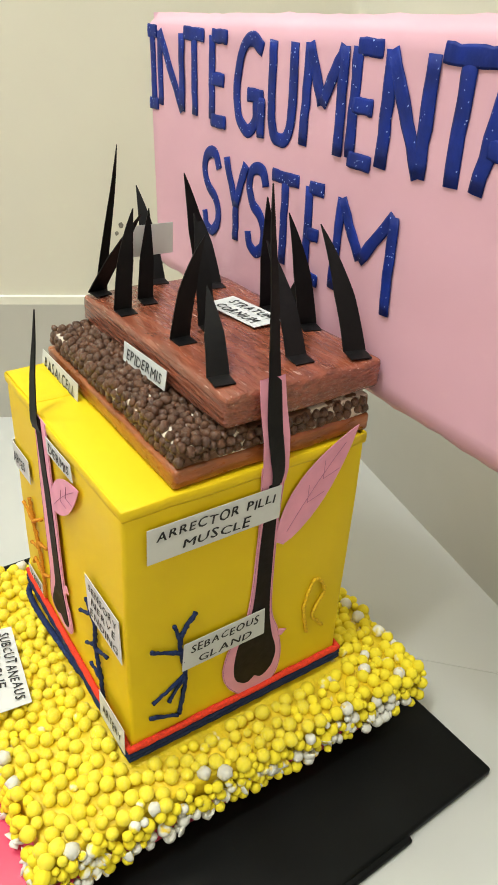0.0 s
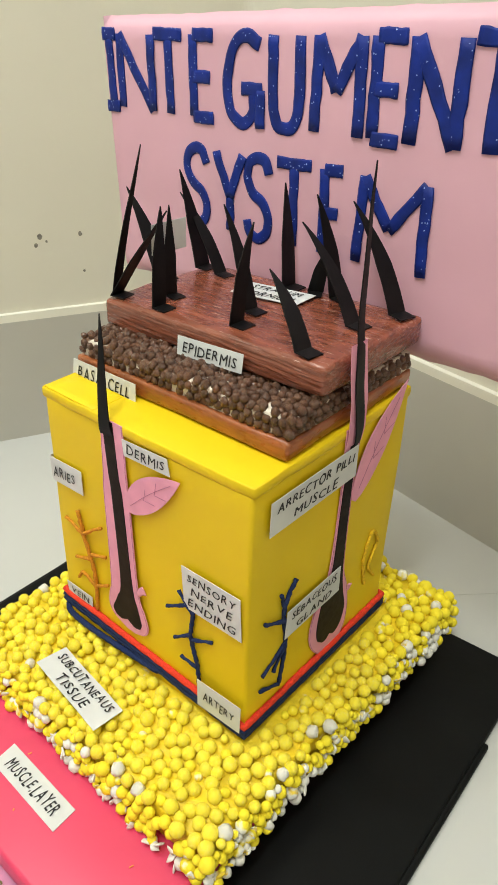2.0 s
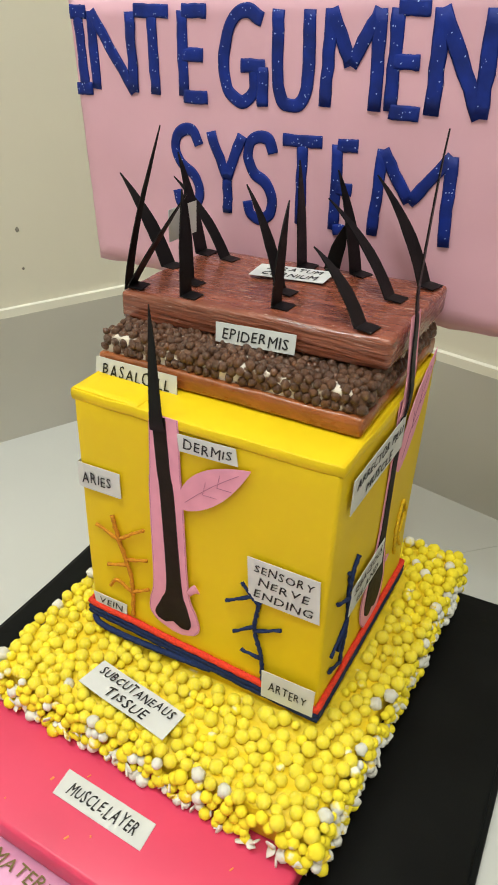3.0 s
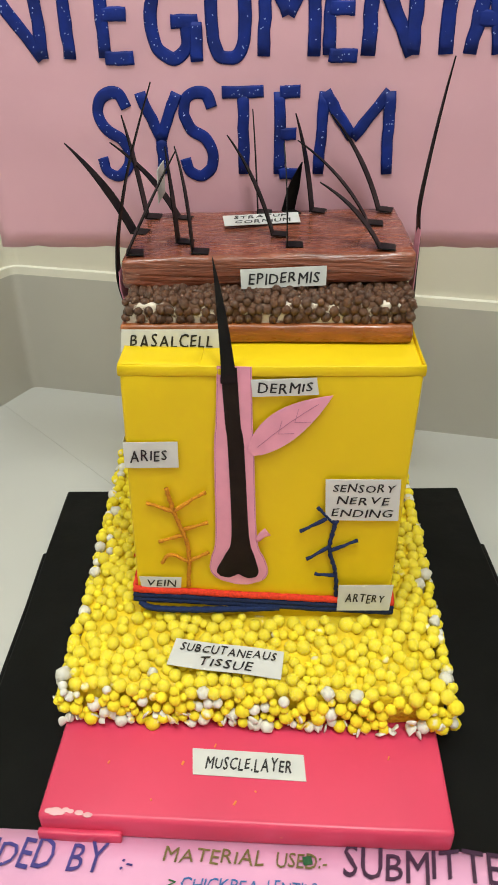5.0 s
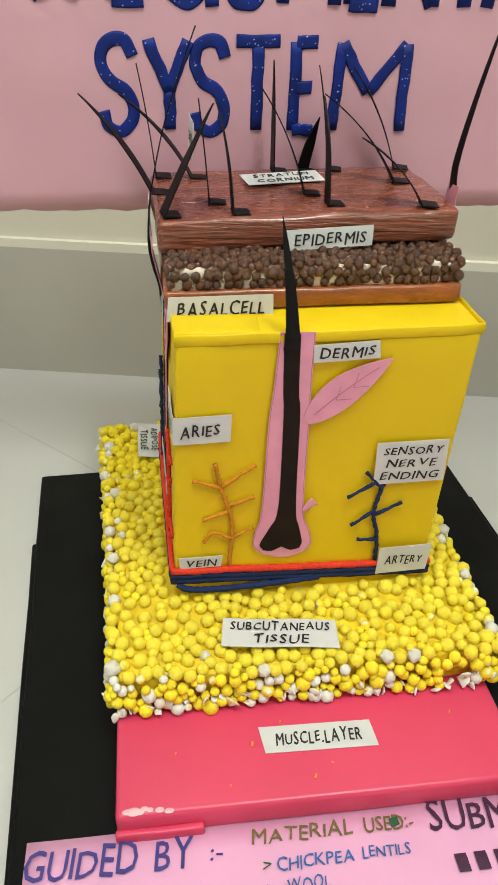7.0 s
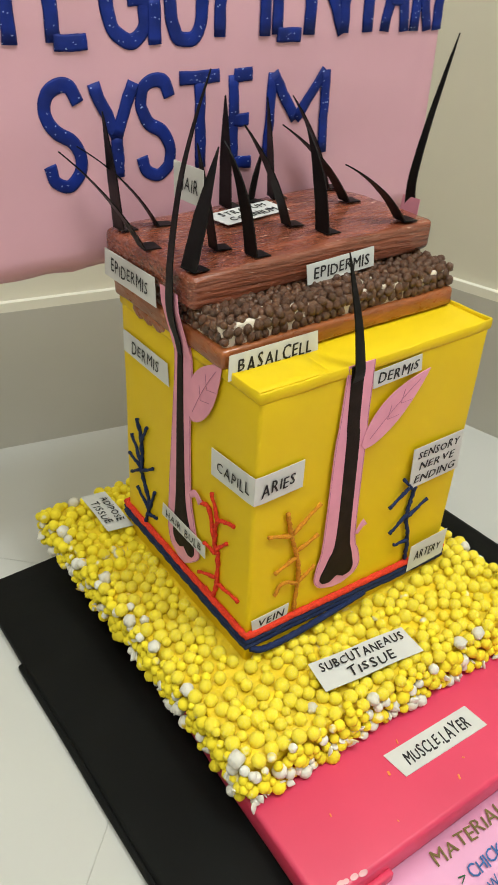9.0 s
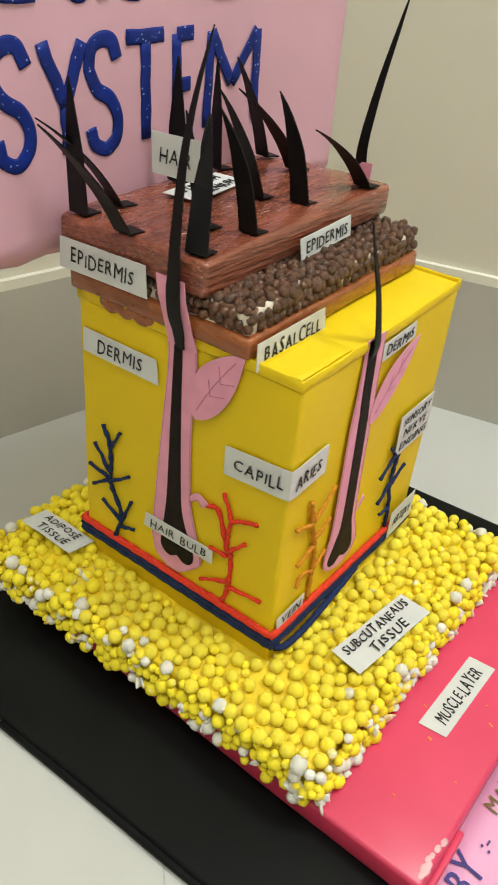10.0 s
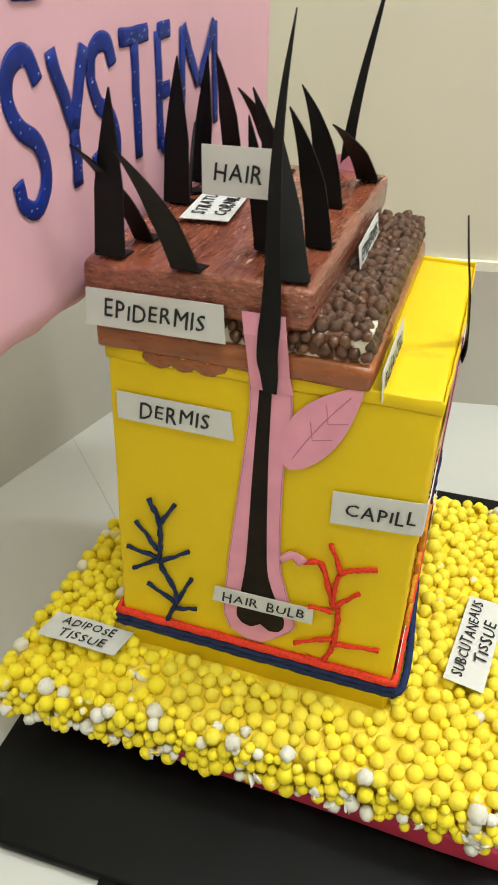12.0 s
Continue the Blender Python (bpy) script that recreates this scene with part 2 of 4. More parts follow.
def paper_label(label, face, u, v, width, height, lines, tilt=0.0, lift=0.0016, skew=0.0, seed=1, fill=0.82, curl=0.0, high=0.9, bend=0.0, leaning=True):
    """A slip of white paper with hand-printed words; curl lifts its far end off the surface."""
    ob = thing("paper_label", label, "label", face.spot(u, v, lift), group="paper labels", leaning=leaning)
    rng = random.Random(seed * 7)
    bm = bmesh.new()
    c, s = math.cos(tilt), math.sin(tilt)
    jit = [rng.uniform(-0.0012, 0.0012) for _ in range(4)]
    nx, rows = 9, ((-0.5, 0.0), (0.5, 0.0), (0.5, 0.0005), (-0.5, 0.0005))
    strips = []
    for i in range(nx):
        f = i / (nx - 1) - 0.5
        ring = []
        for g, d in rows:
            a, b = f * width + g * skew + (jit[0] if f < 0 else jit[1]) * g * 2, g * height + (jit[2] * f * 2)
            wave = curl * (f + 0.5) ** 3 + bend * math.cos(f * 9 + seed) * 0.5 + bend * 0.5
            ring.append(bm.verts.new(face.spot(u + a * c - b * s, v + a * s + b * c, lift + d + wave)))
        strips.append(ring)
    for a, b in zip(strips, strips[1:]):
        for k in range(4):
            bm.faces.new((a[k], b[k], b[(k + 1) % 4], a[(k + 1) % 4]))
    bm.faces.new(strips[0])
    bm.faces.new(strips[-1][::-1])
    bmesh.ops.recalc_face_normals(bm, faces=bm.faces)
    part("slip", bm, LABEL, ob)
    if lines:
        word = lettering(bmesh.new(), face, lines, u, v, width * fill, height * high, tilt, lift + 0.0009 + bend, seed)
        part("inscription", word, INK, ob, "black hand-printed capitals")
    return ob


# ---- the room: a made-up bay of three plain walls for one straight wall ----
CENTRE = Vector((0.115, 0.10))
REACH = {}


def corner_of(a, b):
    m = Matrix(((math.cos(a), math.sin(a)), (math.cos(b), math.sin(b))))
    return CENTRE + m.inverted() @ Vector((REACH[a], REACH[b]))


N1, N2, N3 = radians(155), radians(79), radians(12)
REACH.update({N1: 0.585, N2: 0.408, N3: 0.472})


def bay_line(inset):
    """The plan of the bay's inner face, moved in by inset, with rounded corners."""
    k1, k2 = corner_of(N1, N2), corner_of(N2, N3)
    t1, t2, t3 = (Vector((math.sin(n), -math.cos(n))) for n in (N1, N2, N3))
    line = [k1 - t1 * 2.6]
    for k, before, after in ((k1, t1, t2), (k2, t2, t3)):
        for i in range(9):
            f = i / 8
            a, b = k - before * 0.02, k + after * 0.02
            line.append(a.lerp(k, f).lerp(k.lerp(b, f), f))
    line.append(k2 + t3 * 2.6)
    out = []
    for i, q in enumerate(line):
        way = (line[min(i + 1, len(line) - 1)] - line[max(i - 1, 0)]).normalized()
        out.append(q + Vector((way.y, -way.x)) * inset)
    return out


def standing_strip(inner, outer, z0, z1):
    bm = bmesh.new()
    cols = [[bm.verts.new((p.x, p.y, z)) for p, z in ((a, z0), (a, z1), (b, z1), (b, z0))] for a, b in zip(inner, outer)]
    for a, b in zip(cols, cols[1:]):
        for k in range(4):
            bm.faces.new((a[k], a[(k + 1) % 4], b[(k + 1) % 4], b[k]))
    bm.faces.new(cols[0][::-1])
    bm.faces.new(cols[-1])
    bmesh.ops.recalc_face_normals(bm, faces=bm.faces)
    return bm


SKIRT_TOP = 0.196
wall_bay = tagged(part("wall_bay", standing_strip(bay_line(0), bay_line(-0.14), 0.0, 2.8), WALL), "cream painted plaster wall behind the model, bent into a made-up bay", "wall", kind="structure")
baseboard = tagged(part("baseboard", standing_strip(bay_line(0.009), bay_line(0.0), 0.0, SKIRT_TOP), SKIRT), "grey painted skirting along the cream wall", "skirting", kind="structure")
trim = tagged(part("trim", standing_strip(bay_line(0.0088), bay_line(0.0), SKIRT_TOP, SKIRT_TOP + 0.012), LEDGE), "cream ledge on top of the grey skirting, its lit look in the colour", "trim", kind="structure")
ends = (bay_line(0)[0], bay_line(0)[-1])
# Unseen walls and ceiling, added to enclose the room and bounce light.
back = [ends[0], Vector((-1.2, -3.6)), Vector((0.8, -3.9)), ends[1]]
for n, (a, b) in enumerate(zip(back, back[1:])):
    way = (b - a).normalized()
    off = Vector((way.y, -way.x)) * 0.14
    off = off if (a + off - CENTRE).length > (a - CENTRE).length else -off
    tagged(part("wall_back_%d" % (n + 1), standing_strip([a, b], [a + off, b + off], 0.0, 2.8), WALL), "plain cream painted wall, unseen, added to close the room", "wall", kind="structure")
tagged(part("ceiling", block(-3.2, 3.2, -4.3, 1.2, 2.8, 2.9), CEIL), "plain white painted ceiling, unseen, added to close the room", "ceiling", kind="structure")
floor = tagged(part("floor", block(-3.2, 3.2, -4.3, 1.2, -0.06, -0.0006), GROUT), "floor of large pale grey polished tiles", "floor", kind="structure")

# ---- base board wrapped in black paper ----
board = thing("base_board", "flat base board wrapped in black chart paper on the tiled floor", "board", (0.12, 0.0, 0))
ASKEW = Matrix.Translation((-0.153, 0.275, 0)) @ Matrix.Rotation(radians(3.2), 4, "Z")
for name, x0, x1, y0, y1, z1, cuts, text in (("board", 0.0, 0.5125, -0.78, 0.0, 0.0105, 6, ""), ("paper_flap", -0.0045, 0.004, -0.62, -0.119, 0.0070, 5, "folded edge of the black paper"),
                                             ("paper_flap", 0.5075, 0.5175, -0.62, -0.110, 0.0070, 5, "folded edge of the black paper")):
    bm = block(x0, x1, y0, y1, 0.0005, z1, min(0.003, z1 / 3), 2, cuts)
    bm.transform(ASKEW)
    part(name, rough_up(bm, 0.0011 if text else 0.0016, 11), BLACK_CARD, board, text, smooth=True)

# ---- lilac caption sheet in front ----
SHEET = Face((0, 0, 0.0125), (1, 0, 0), (0, 1, 0))
sheet = thing("caption_sheet", "lilac pink paper sheet with handwritten captions on the black board", "paper sheet", (0.1, -0.3, 0.0125))
bm = bmesh.new()
bmesh.ops.create_grid(bm, x_segments=24, y_segments=16, size=0.5, matrix=Matrix.Translation((0.132, -0.3455, 0.0125)) @ Matrix.Rotation(radians(-0.3), 4, "Z") @ Matrix.Diagonal((0.50, 0.335, 1, 1)))
for v in bm.verts:
    v.co.z += 0.0008 * noise.noise(v.co * 16)
bmesh.ops.solidify(bm, geom=bm.faces[:], thickness=0.0006)
part("sheet", bm, LILAC_SHEET, sheet, smooth=True)
CAPTIONS = (("GUIDED", "violet", -0.078, -0.196, 0.080, 0.034, 11), ("BY", "violet", -0.012, -0.197, 0.027, 0.034, 10), (":-", "violet", 0.019, -0.199, 0.020, 0.018, 12),
            ("MATERIAL", "olive", 0.084, -0.1915, 0.076, 0.0175, 13), ("USED:-", "olive", 0.150, -0.1915, 0.038, 0.0175, 18),
            (">", "green", 0.0545, -0.2125, 0.006, 0.012, 20), ("CHICKPEA", "blue", 0.090, -0.2125, 0.057, 0.015, 14), ("LENTILS", "blue", 0.143, -0.2115, 0.036, 0.013, 19),
            (">", "blue", 0.0545, -0.2285, 0.005, 0.012, 21), ("WOOL", "blue", 0.082, -0.2275, 0.031, 0.014, 15), ("> THERMOCOL", "blue", 0.089, -0.243, 0.07, 0.014, 16),
            ("SUBMITTED", "plum", 0.249, -0.191, 0.136, 0.036, 17))
for text, pen, u, v, wide, high, seed in CAPTIONS:
    part("caption", lettering(bmesh.new(), SHEET, [text], u, v, wide, high, 0.0, 0.0018, seed, 0.1, heavy=0.5), PEN[pen], sheet, pen + " marker capitals")
for n in range(5):
    bar = bmesh.new()
    sweep(bar, [SHEET.spot(0.192 + 0.015 * n, -0.2265, 0.0018), SHEET.spot(0.201 + 0.015 * n, -0.2265, 0.0018)], Vector((0, 0, 1)), 0.0065, 0.0003, 6)
    part("caption_bar", bar, PEN["plum"], sheet)
part("ink_blot", sweep(bmesh.new(), [SHEET.spot(0.1545, -0.189, 0.0022), SHEET.spot(0.1555, -0.195, 0.0022)], Vector((0, 0, 1)), 0.0035, 0.0004, 8), PEN["green"], sheet, "green ink blot")

# ---- crimson muscle slab ----
muscle = thing("muscle_slab", "low slab wrapped in crimson glaze paper with orange paint specks", "foam slab", (0.1, -0.05, 0.011))
part("slab", rough_up(block(-0.052, 0.264, -0.180, 0.245, 0.0112, 0.0365, 0.004, 3, 6), 0.0012, 11), RED_CARD, muscle, smooth=True)
part("paper_fold", rough_up(block(-0.053, 0.012, -0.1845, -0.179, 0.0114, 0.022, 0.0015, 2, 3), 0.0008, 25), RED_CARD, muscle, "folded crimson paper end", smooth=True)
rng = random.Random(4)
for n in range(7):
    x, y = rng.uniform(-0.03, 0.24), rng.uniform(-0.170, -0.11)
    fleck = bmesh.new()
    sweep(fleck, [Vector((x, y, 0.0372)), Vector((x + rng.uniform(-0.002, 0.002), y + rng.uniform(0.001, 0.004), 0.0372))], Vector((0, 0, 1)), rng.uniform(0.0005, 0.0011), 0.0004, 6)
    part("paint_fleck", fleck, surface("orange_paint_fleck", (0.85, 0.28, 0.05), 0.5) if n == 0 else bpy.data.materials["orange_paint_fleck"], muscle)
glue = bmesh.new()
for n in range(7):
    bmesh.ops.create_icosphere(glue, subdivisions=2, radius=rng.uniform(0.0015, 0.0032), matrix=Matrix.Translation((-0.045 + 0.005 * n + rng.uniform(-0.002, 0.002), -0.177 + rng.uniform(-0.001, 0.004), 0.0365)) @ Matrix.Diagonal((1.9, 1.2, 0.22, 1)))
part("glue_blob", glue, surface("dried_white_glue", (0.8, 0.45, 0.48), 0.2), muscle, "dried glue blobs", smooth=True)

# ---- subcutaneous slab covered in painted foam beads ----
beads = thing("bead_slab", "thick slab covered in yellow painted foam beads, some bare white", "bead slab", (0.1, 0.08, 0.036))
BX0, BX1, BY0, BY1, BT = -0.054, 0.275, -0.091, 0.283, 0.0725


def slab_edge(y):
    return BX0 - 0.02 * max(0.0, (y - BY0) / (BY1 - BY0)) ** 1.5


def mound(x, y):
    """The beads lie higher against the foot of the carton."""
    away = math.hypot(max(0.0, -x, x - W), max(0.0, -y, y - D))
    return 0.008 * max(0.0, 1 - away / 0.045)


bm = block(BX0 + 0.004, BX1 - 0.006, BY0 + 0.006, BY1 - 0.004, 0.037, BT - 0.0028, 0.003, 2, 14)
for v in bm.verts:
    v.co.z += mound(v.co.x, v.co.y) if v.co.z > 0.06 else 0
    v.co.x += (slab_edge(v.co.y) - BX0) * (1 if v.co.x < 0.05 else 0)
part("bed", rough_up(bm, 0.0026, 60), BEAD_BED, beads, smooth=True)

# ---- dermis box ----
box = thing("dermis_box", "tall carton wrapped in yellow chart paper as a skin model", "carton", (W / 2, D / 2, Z0), leaning=True)
bm = block(0, W, 0, D, Z0 - 0.018, Z1, 0.0035, 3, 10)
for v in bm.verts:
    f = (v.co.z - Z0) / (Z1 - Z0)
    v.co.z += 0.006 * f * (v.co.x / W) * (1 if v.co.z > 0.2 else 0)
    inside = (1 - abs(2 * v.co.x / W - 1) ** 3) * (1 - abs(2 * f - 1) ** 3) if 0 <= f <= 1 else 0
    if v.co.y < 0.001:
        v.co.y += 0.0018 * inside
    elif v.co.y > D - 0.001:
        v.co.y -= 0.0018 * inside
    v.co.y -= 0.005 * max(0.0, f) * max(0.0, v.co.y / D)
    v.co += noise.noise_vector(v.co * 14) * 0.0009
body = part("body", bm, YELLOW_CARD, box, smooth=True)
lip = bmesh.new()
ring = [Vector((x, y, Z1 - 0.0025 + 0.006 * x / W)) for x, y in ((0, 0), (W / 2, -0.0012), (W, 0), (W + 0.0008, D / 2), (W, D - 0.005), (W / 2, D - 0.005), (0, D - 0.005), (-0.001, D / 2))]
sweep(lip, [p for a, b in zip(ring, ring[1:] + ring[:1]) for p in [a.lerp(b, i / 6) + noise.noise_vector(a.lerp(b, i / 6) * 60) * 0.0008 for i in range(6)]], Vector((0, 0, 1)), 0.0010, 0.0048, 8, closed=True)
part("top_fold", lip, YELLOW_CARD, box, "creased paper fold round the top edge", smooth=True)
part("paper_flap", rough_up(block(0.0, 0.062, 0.0015, 0.036, Z1 + 0.0002, Z1 + 0.0022, 0.0006, 1, 4), 0.0008, 40), YELLOW_CARD, box, "loose creased paper flap on the top", smooth=True)
for zz, r, mat_yarn, nm in ((0.0885, 0.0036, RED_YARN, "red_yarn"), (0.0828, 0.0036, BLUE_YARN, "blue_yarn"), (0.0775, 0.0038, BLUE_YARN, "blue_yarn")):
    yarn = bmesh.new()
    loop = []
    o = 0.0022
    for a, b in (((-o, -o), (W + o, -o)), ((W + o, -o), (W + o, D + o)), ((W + o, D + o), (-o, D + o)), ((-o, D + o), (-o, -o))):
        for i in range(40):
            f = i / 40
            x, y = a[0] + (b[0] - a[0]) * f, a[1] + (b[1] - a[1]) * f
            loop.append(Vector((x, y, zz + 0.003 - 0.007 * x / W + 0.0009 * noise.noise(Vector((x * 40, y * 40, zz * 900))))))
    sweep(yarn, loop, Vector((0, 0, 1)), r * 0.8, r, 6, closed=True, twist=0.35)
    part(nm, yarn, mat_yarn, box, nm.replace("_", " ") + " wound round the foot", smooth=True)
yarn = bmesh.new()
sweep(yarn, smooth_line([FRONT.spot(0.002, 0.0765, 0.003), FRONT.spot(0.012, 0.0745, 0.008), FRONT.spot(0.04, 0.074, 0.009), FRONT.spot(0.085, 0.0735, 0.006), FRONT.spot(0.13, 0.0745, 0.003)], 12), Vector((0, 0, 1)), 0.003, 0.003, 6, twist=0.35)
part("blue_yarn", yarn, BLUE_YARN, box, "loose navy yarn end", smooth=True)


def yarn_tree(name, face, text, material, radius, label):
    """Lengths of yarn glued to a face as a branching vessel: a stem with its twigs; text: u,v in millimetres."""
    stem = None
    for n, branch in enumerate(text.split("|")):
        pts = [[float(c) / 1000 for c in q.split(",")] for q in branch.split()]
        line = smooth_line([face.spot(u, v, 0.0016 + 0.0004 * (n % 3)) for u, v in pts], 10)
        line = [q + noise.noise_vector(q * 220) * 0.0008 for q in line]
        r = radius * (1.0 if n == 0 else 0.85)
        bm = sweep(bmesh.new(), line, face.out, r, r, 7, twist=0.5, taper=lambda f: 1 + 0.18 * math.sin(f * 70))
        made = part(name if stem is None else "twig", bm, material, stem or box, label if stem is None else "", smooth=True)
        stem = stem or made
    return stem


def cut_rows(face, rows, columns, d0, d1, notch=0.0):
    """A thin cut-out sheet given by rows of (height, left, right) in millimetres, smoothed between."""
    line = smooth_line([Vector(r) for r in rows], 5)
    bm = bmesh.new()
    sheets = []
    for d in (d0, d1):
        grid = []
        for n, q in enumerate(line):
            low = max(0.0, 1 - (len(line) - 1 - n) / 8)
            row = []
            for k in range(columns + 1):
                f = k / columns
                rise = notch * low * math.exp(-((f - 0.5) / 0.16) ** 2) - notch * 0.5 * low * (1 - (2 * f - 1) ** 2)
                row.append(bm.verts.new(face.spot((q.y + (q.z - q.y) * f) / 1000, q.x / 1000 + rise, d)))
            grid.append(row)
        sheets.append(grid)
    top = sheets[1]
    for a, b in zip(top, top[1:]):
        for k in range(columns):
            bm.faces.new((a[k], a[k + 1], b[k + 1], b[k]))
    low, rim = sheets[0], lambda g: [r[0] for r in g] + g[-1][1:] + [r[-1] for r in g[-2::-1]] + g[0][-2:0:-1]
    ra, rb = rim(low), rim(top)
    for k in range(len(ra)):
        j = (k + 1) % len(ra)
        bm.faces.new((ra[k], ra[j], rb[j], rb[k]))
    bmesh.ops.delete(bm, geom=[v for v in bm.verts if not v.link_faces], context="VERTS")
    bmesh.ops.recalc_face_normals(bm, faces=bm.faces)
    return bm


def leaf_cut(face, base, tip, wide, d, bow=0.3):
    """A pointed leaf of pink paper from base to tip (millimetres) with a drawn midrib."""
    a, b = Vector(base) / 1000, Vector(tip) / 1000
    way = b - a
    side = Vector((-way.y, way.x)).normalized() * wide / 1000
    bm = bmesh.new()
    left, right = [], []
    for i in range(15):
        f = i / 14
        w = math.sin(math.pi * f ** 0.85) ** 0.9 * 0.5 + 0.12 * (1 - f) ** 3
        mid = a + way * f + side * bow * math.sin(math.pi * f) * 0.3
        left.append(mid + side * w)
        right.append(mid - side * w)
    outline = left + right[::-1]
    up = [bm.verts.new(face.spot(p.x, p.y, d + 0.0006)) for p in outline]
    lo = [bm.verts.new(face.spot(p.x, p.y, d)) for p in outline]
    n = len(left)
    for i in range(n - 1):
        bm.faces.new((up[i], up[i + 1], up[2 * n - 2 - i], up[2 * n - 1 - i]))
    for i in range(2 * n):
        j = (i + 1) % (2 * n)
        bm.faces.new((lo[i], lo[j], up[j], up[i]))
    bmesh.ops.recalc_face_normals(bm, faces=bm.faces)
    rib = bmesh.new()
    sweep(rib, [face.spot(*(a + way * f + side * bow * math.sin(math.pi * f) * 0.3), d + 0.0008) for f in (0.1, 0.3, 0.5, 0.7, 0.85)], face.out, 0.00025, 0.0002, 5)
    for f in (0.35, 0.55):
        for sgn in (1, -1):
            m = a + way * f
            sweep(rib, [face.spot(*m, d + 0.0008), face.spot(*(m + way * 0.12 + side * 0.28 * sgn), d + 0.0008)], face.out, 0.0002, 0.0002, 5)
    return bm, rib


def follicle(face, pink, black, leaf, bud, high=0.0, low=0.0):
    """A hair follicle cut from pink paper with its dark shaft, oil gland leaf and bud; high, low: its slant, in millimetres."""

    def slant(v):
        return high + (low - high) * (320 - v) / 220

    pink = [(v, a + slant(v), b + slant(v)) for v, a, b in pink]
    black = [(v, a + slant(v), b + slant(v)) for v, a, b in black]
    bud = [(u + slant(v), v) for u, v in bud]
    leaf = (*((u + slant(v), v) for u, v in leaf[:2]), leaf[2])
    part("follicle_sheath", cut_rows(face, pink, 6, 0.0012, 0.0020), PINK_CUT, box, "pink paper hair follicle sheath")
    edge = bmesh.new()
    for col in (1, 2):
        sweep(edge, smooth_line([face.spot(r[col] / 1000 + (0.0008 if col == 1 else -0.0008), r[0] / 1000, 0.0021) for r in pink[:-1]], 6), face.out, 0.00022, 0.0002, 5)
    part("pencil_line", edge, PINK_LINE, box, "thin drawn outline")
    part("hair_shaft", cut_rows(face, black, 8, 0.0016, 0.0027, 0.006), SHAFT, box, "dark brown paper hair shaft with a bulb")
    blade, rib = leaf_cut(face, *leaf, 0.0022)
    part("leaf_gland", blade, PINK_CUT, box, "pink paper leaf-shaped gland")
    part("pencil_line", rib, PINK_LINE, box, "drawn leaf veins")
    part("bud", sweep(bmesh.new(), smooth_line([face.spot(u / 1000, v / 1000, 0.0027) for u, v in bud], 5), face.out, 0.0042, 0.0006, 8, lambda f: 0.55 + 0.6 * f), PINK_CUT, box, "small pink paper bud", smooth=True)


follicle(FRONT, [(319, 75, 101), (270, 73.5, 102.5), (245, 72, 104), (155, 72, 108), (132, 68, 115), (117, 67, 118.5), (107, 74, 114), (101, 90, 101)],
         [(318, 78, 90), (270, 81, 93), (248, 83, 96), (158, 86, 101), (135, 80, 106), (118, 73, 110), (111, 76, 108)],
         ((101, 243), (163, 297), 27), ((108, 153), (113, 160), (117, 163)))
follicle(LEFT, [(320, -118, -93), (295, -114.5, -88), (245, -117, -89), (180, -121, -85), (155, -122, -79), (130, -123, -71), (118, -122, -70), (105, -117, -82), (97, -104, -92)],
         [(320, -109, -102), (290, -109, -101), (245, -109, -99), (180, -108.5, -94.5), (155, -109.5, -90), (130, -112, -79), (119, -112, -77), (113, -108, -80)],
         ((-88, 256), (-48, 320), 30), ((-85, 180), (-77, 187), (-69, 182)), 4.5, -4.0)
follicle(RIGHT, [(322, 112, 134), (260, 112, 130), (180, 106, 130), (150, 90, 138), (125, 84, 143), (105, 88, 143), (90, 98, 138), (79, 110, 122)],
         [(322, 121, 129), (260, 115, 127), (185, 111, 127), (150, 99, 131), (125, 95, 137), (108, 97, 134), (100, 104, 128)],
         ((132, 246), (199, 335), 34), ((140, 140), (143, 146)), -5.0, 0.0)

yarn_tree("vein_yarn", FRONT, "47,97 48,142 37,181 32,205|37,181 14,190|38,183 64,203|45,162 66,170|44,156 23,148|48,126 33,134 24,124|48,126 66,137", ORANGE_YARN, 0.0019, "orange yarn vein")
yarn_tree("nerve_yarn", FRONT, "181,90 178,120 171,146 175,177|174,173 158,190|167,179 145,165|171,143 195,156|171,148 152,133|179,115 160,117", BLUE_YARN, 0.0019, "navy yarn nerve")
yarn_tree("nerve_yarn", LEFT, "-172,92 -163,120 -174,147 -175,158 -174,185 -181,206|-174,185 -162,206|-176,162 -192,184|-178,154 -201,158|-175,154 -197,138|-175,152 -152,167|-163,114 -151,142|-163,114 -186,127|-163,109 -147,114", BLUE_YARN, 0.0019, "navy yarn nerve")
yarn_tree("capillary_yarn", LEFT, "-62,95 -50,95 -44,114 -43,143 -48,153 -58,183 -69,183|-48,153 -44,180 -22,191|-44,180 -53,204|-46,150 -31,167|-47,145 -63,145|-45,120 -72,106|-46,114 -12,119", RED_YARN, 0.002, "red yarn capillary")
yarn_tree("nerve_yarn", RIGHT, "43,100 48,144 43,185 56,208|43,185 38,203|44,172 18,186|48,144 19,126|48,144 33,121|16,112 41,100", BLUE_YARN, 0.002, "navy yarn nerve")
yarn_tree("swirl_yarn", RIGHT, "171,126 164,159 173,187 185,169 175,146 187,126", YELLOW_YARN, 0.0016, "yellow yarn swirl")

